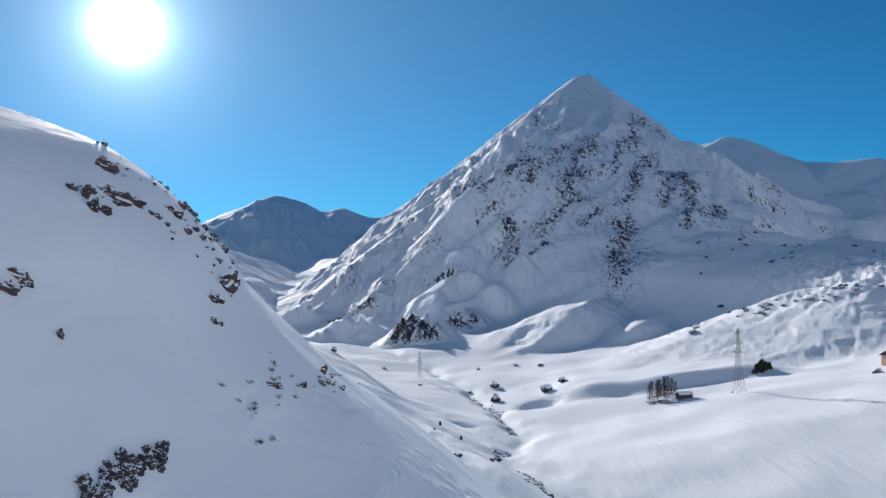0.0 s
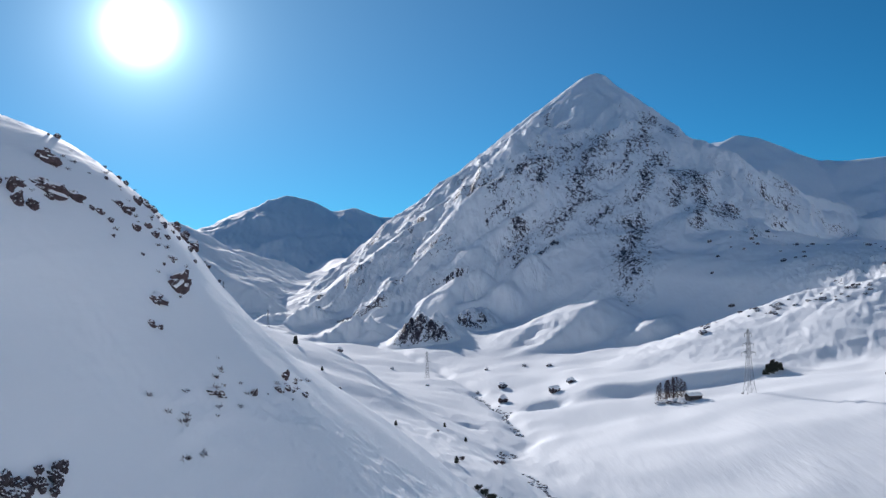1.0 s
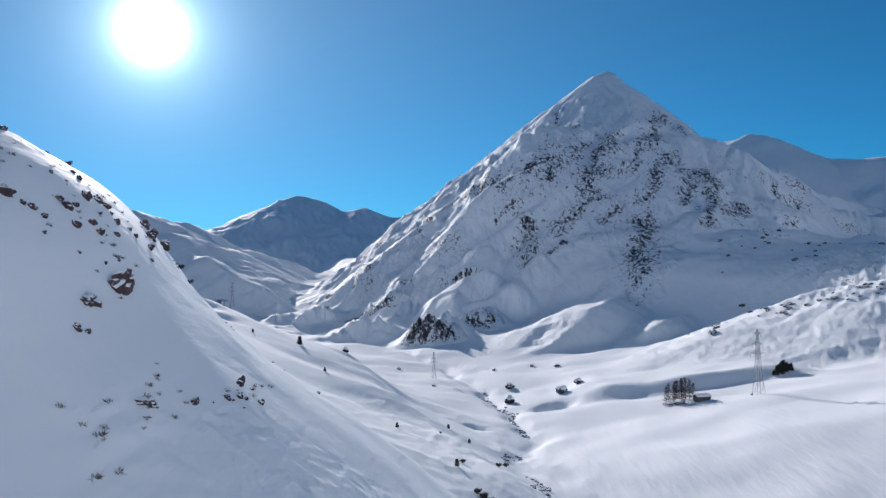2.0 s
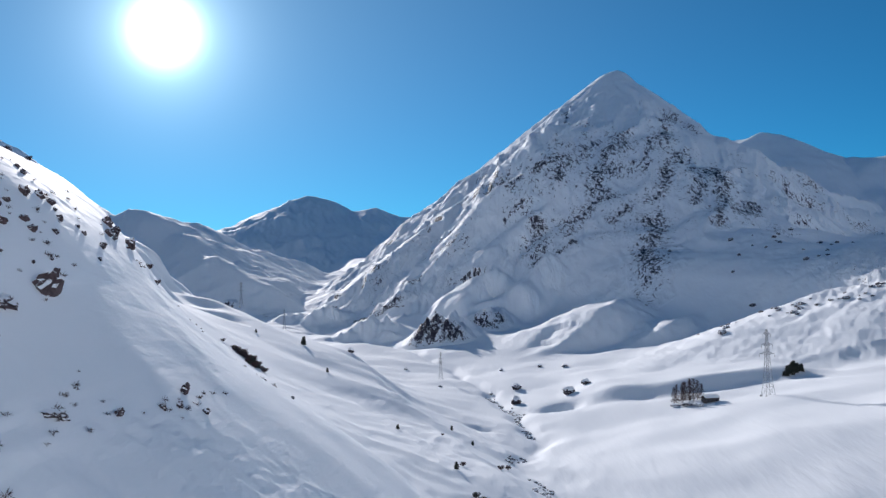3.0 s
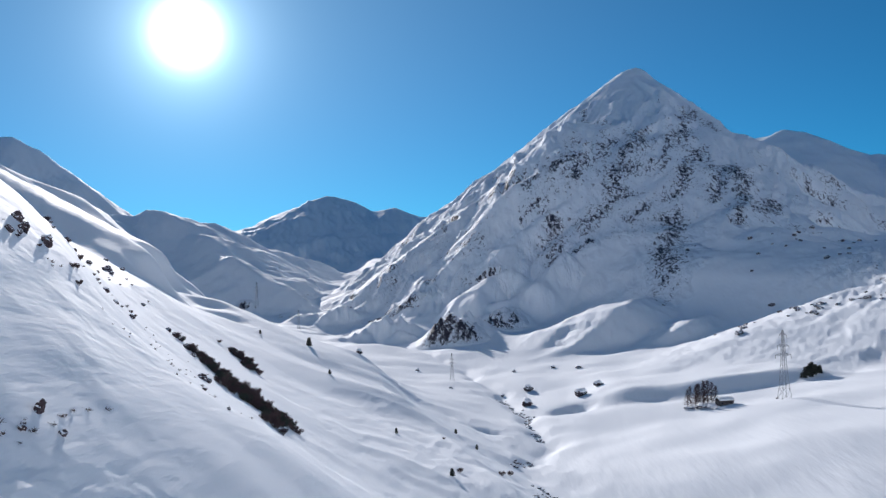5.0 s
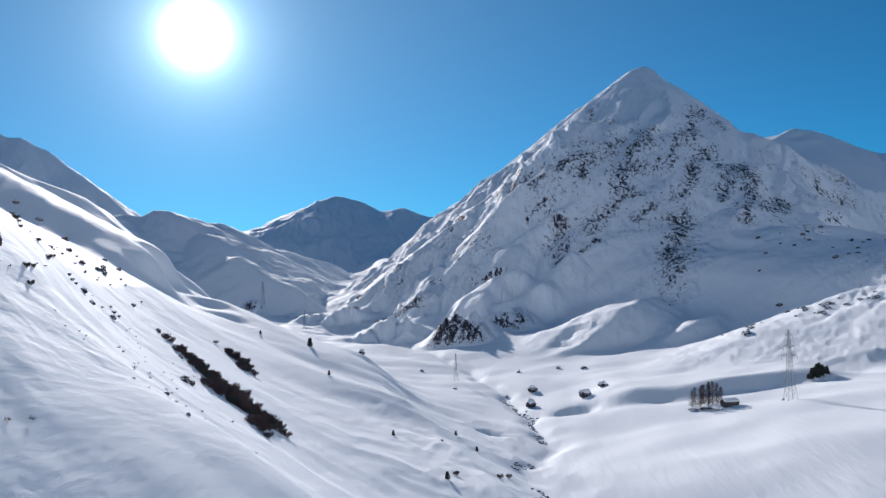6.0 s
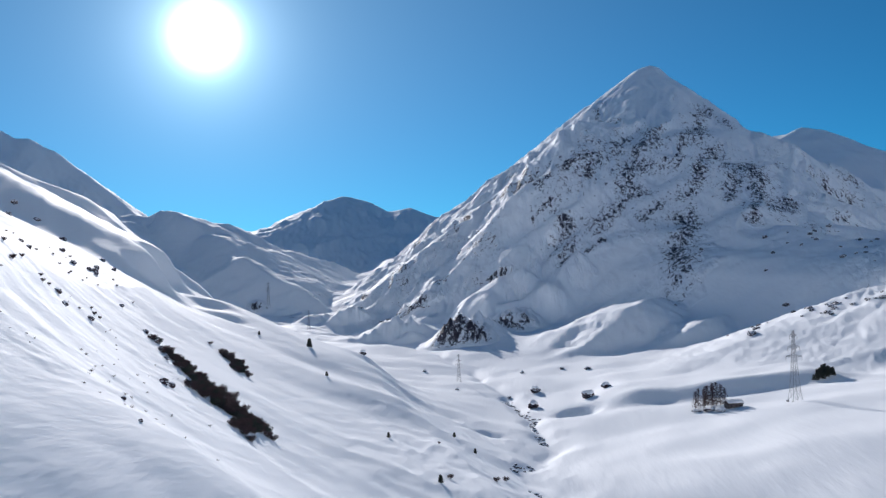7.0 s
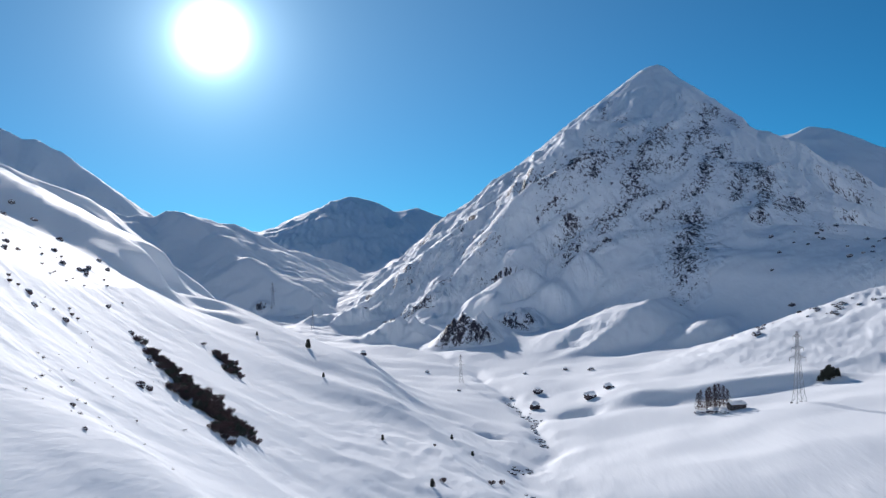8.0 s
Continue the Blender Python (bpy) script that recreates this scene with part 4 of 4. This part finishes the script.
make_tower(167.5, 487.0, 36.5, 12, "grey steel lattice pylon standing in a snowfield")
make_tower(-20.5, 700.0, 22, 20, "slender steel lattice pylon on the valley floor")
make_tower(-363.0, 1345.0, 40, 30, "distant steel lattice pylon in front of a shaded slope")
make_tower(-243.0, 1120.0, 26, 30, "distant steel lattice pylon among snow knolls")
make_tower(-836.0, 2742.0, 34, 30, "far steel lattice pylon on a snowy saddle")


# ---- hut, house and road gallery ----
def make_hut(x, y, turn):
    ob = thing("hut", (x, y, ground_z(x, y) - 0.3), "low dark stone hut under a thick snow roof", "hut", "", turn)
    bm = bmesh.new()
    box(bm, (-4.0, -2.6, -1.0), (4.0, 2.6, 2.4))
    for v in bm.verts:
        v.co += Vector((noise.noise(v.co), noise.noise(v.co + Vector((9, 0, 0))), 0)) * 0.12
    wall = part("wall", bm, MASONRY, ob)
    bm = bmesh.new()
    box(bm, (-0.5, -2.68, 0.0), (0.5, -2.58, 1.9))
    part("door", bm, TIMBER, ob, "dark plank door")
    for wx in (-2.6, 2.4):
        bm = bmesh.new()
        box(bm, (wx - 0.4, -2.66, 0.9), (wx + 0.4, -2.58, 1.7))
        part("window", bm, GLASS, ob)
    for s in (-1, 1):
        bm = bmesh.new()
        vs = box(bm, (-4.4, 0, 0), (4.4, 3.3, 0.14), Matrix.Translation((0, 0, 3.9)) @ Matrix.Rotation(math.radians(-27), 4, "X"))
        if s < 0:
            for v in vs:
                v.co.y = -v.co.y
            bmesh.ops.reverse_faces(bm, faces=bm.faces[:])
        roof = part("roof", bm, TIMBER, ob, "dark shingle roof slope")
        bm = bmesh.new()
        vs = box(bm, (-4.5, -0.02, 0.15), (4.5, 3.2, 0.75), Matrix.Translation((0, 0, 3.9)) @ Matrix.Rotation(math.radians(-27), 4, "X"))
        if s < 0:
            for v in vs:
                v.co.y = -v.co.y
            bmesh.ops.reverse_faces(bm, faces=bm.faces[:])
        bmesh.ops.bevel(bm, geom=bm.edges[:], offset=0.22, segments=3, affect="EDGES")
        part("snow_layer", bm, CAP, roof, "thick rounded layer of snow", soft=True)
    bm = bmesh.new()
    for v in box(bm, (-4.0, -2.55, 2.3), (-3.8, 2.55, 3.85)):
        if v.co.z > 3:
            v.co.y *= 0.04
    part("gable", bm, TIMBER, ob)
    bm = bmesh.new()
    for v in box(bm, (3.8, -2.55, 2.3), (4.0, 2.55, 3.85)):
        if v.co.z > 3:
            v.co.y *= 0.04
    part("gable", bm, TIMBER, ob)
    return ob


make_hut(139.0, 498.0, 14)


def make_house(x, y, turn):
    ob = thing("house", (x, y, ground_z(x, y) - 0.4), "tan plastered alpine house with a snowy roof", "house", "", turn)
    bm = bmesh.new()
    box(bm, (-7, -5, -1.5), (7, 5, 5.2))
    part("wall", bm, PLASTER, ob)
    for row in (0.9, 3.3):
        for c in range(4):
            wx = -5.1 + 3.4 * c
            bm = bmesh.new()
            box(bm, (wx - 0.65, -5.08, row - 0.08), (wx + 0.65, -4.98, row + 1.38))
            w = part("window", bm, TIMBER, ob, "dark wooden window frame")
            bm = bmesh.new()
            box(bm, (wx - 0.5, -5.12, row + 0.05), (wx + 0.5, -5.06, row + 1.25))
            part("pane", bm, GLASS, w)
    for s in (-1, 1):
        bm = bmesh.new()
        vs = box(bm, (-8, 0, 0), (8, 6.3, 0.2), Matrix.Translation((0, 0, 7.6)) @ Matrix.Rotation(math.radians(-24), 4, "X"))
        if s < 0:
            for v in vs:
                v.co.y = -v.co.y
            bmesh.ops.reverse_faces(bm, faces=bm.faces[:])
        roof = part("roof", bm, TIMBER, ob)
        bm = bmesh.new()
        vs = box(bm, (-8, 0, 0.2), (8, 6.2, 0.8), Matrix.Translation((0, 0, 7.6)) @ Matrix.Rotation(math.radians(-24), 4, "X"))
        if s < 0:
            for v in vs:
                v.co.y = -v.co.y
            bmesh.ops.reverse_faces(bm, faces=bm.faces[:])
        bmesh.ops.bevel(bm, geom=bm.edges[:], offset=0.2, segments=3, affect="EDGES")
        part("snow_layer", bm, CAP, roof, "thick layer of roof snow", soft=True)
    for gx in (-6.9, 6.7):
        bm = bmesh.new()
        for v in box(bm, (gx, -4.95, 5.1), (gx + 0.2, 4.95, 7.5)):
            if v.co.z > 6:
                v.co.y *= 0.04
        part("gable", bm, TIMBER, ob)
    return ob


make_house(262.0, 494.0, 10)
for k, (x, y, w, h) in enumerate(((240.0, 474.0, 6.0, 2.4), (246.0, 470.0, 7.0, 1.2))):
    make_rock(x, y, w, h, 211 + k, DARK_STONE, "dark rock half covered by a snow cap near the house", "boulders near the house", cap=0.55, sink=0.15, lean=0.1)


def make_road_wall(x0, x1, level):
    """A low stone retaining wall of a mountain road, short uneven lengths along one level of the slope."""
    ob = None
    n = 18
    ys = np.linspace(1060, 1330, 400)
    for k in range(n):
        x = x0 + (x1 - x0) * (k + 0.5) / n
        lift = 1.2 * noise.noise(Vector((k * 0.37, 4.0, 0)))
        y = float(ys[np.argmax(ground_height(np.full(400, x), ys) > level + lift)])
        if ob is None:
            ob = thing("retaining_wall", (x, y, level), "dark stone retaining wall of a snowed-in mountain road", "wall")
            base = Vector((x, y, level))
        bm = bmesh.new()
        long = abs(x1 - x0) / n * 0.5
        top = 0.5 + 1.0 * noise.noise(Vector((k * 0.9, 0, 0)))
        for v in box(bm, (-long, -0.5, -3.5), (long, 3.5, top)):
            v.co += Vector((x - base.x, y - base.y, lift)) + 0.5 * noise.noise_vector(v.co * 0.6 + Vector((k, 0, 0)))
        part("wall_length", bm, DARK_STONE, ob)
    return ob


make_road_wall(-128.0, -84.0, 67.5)
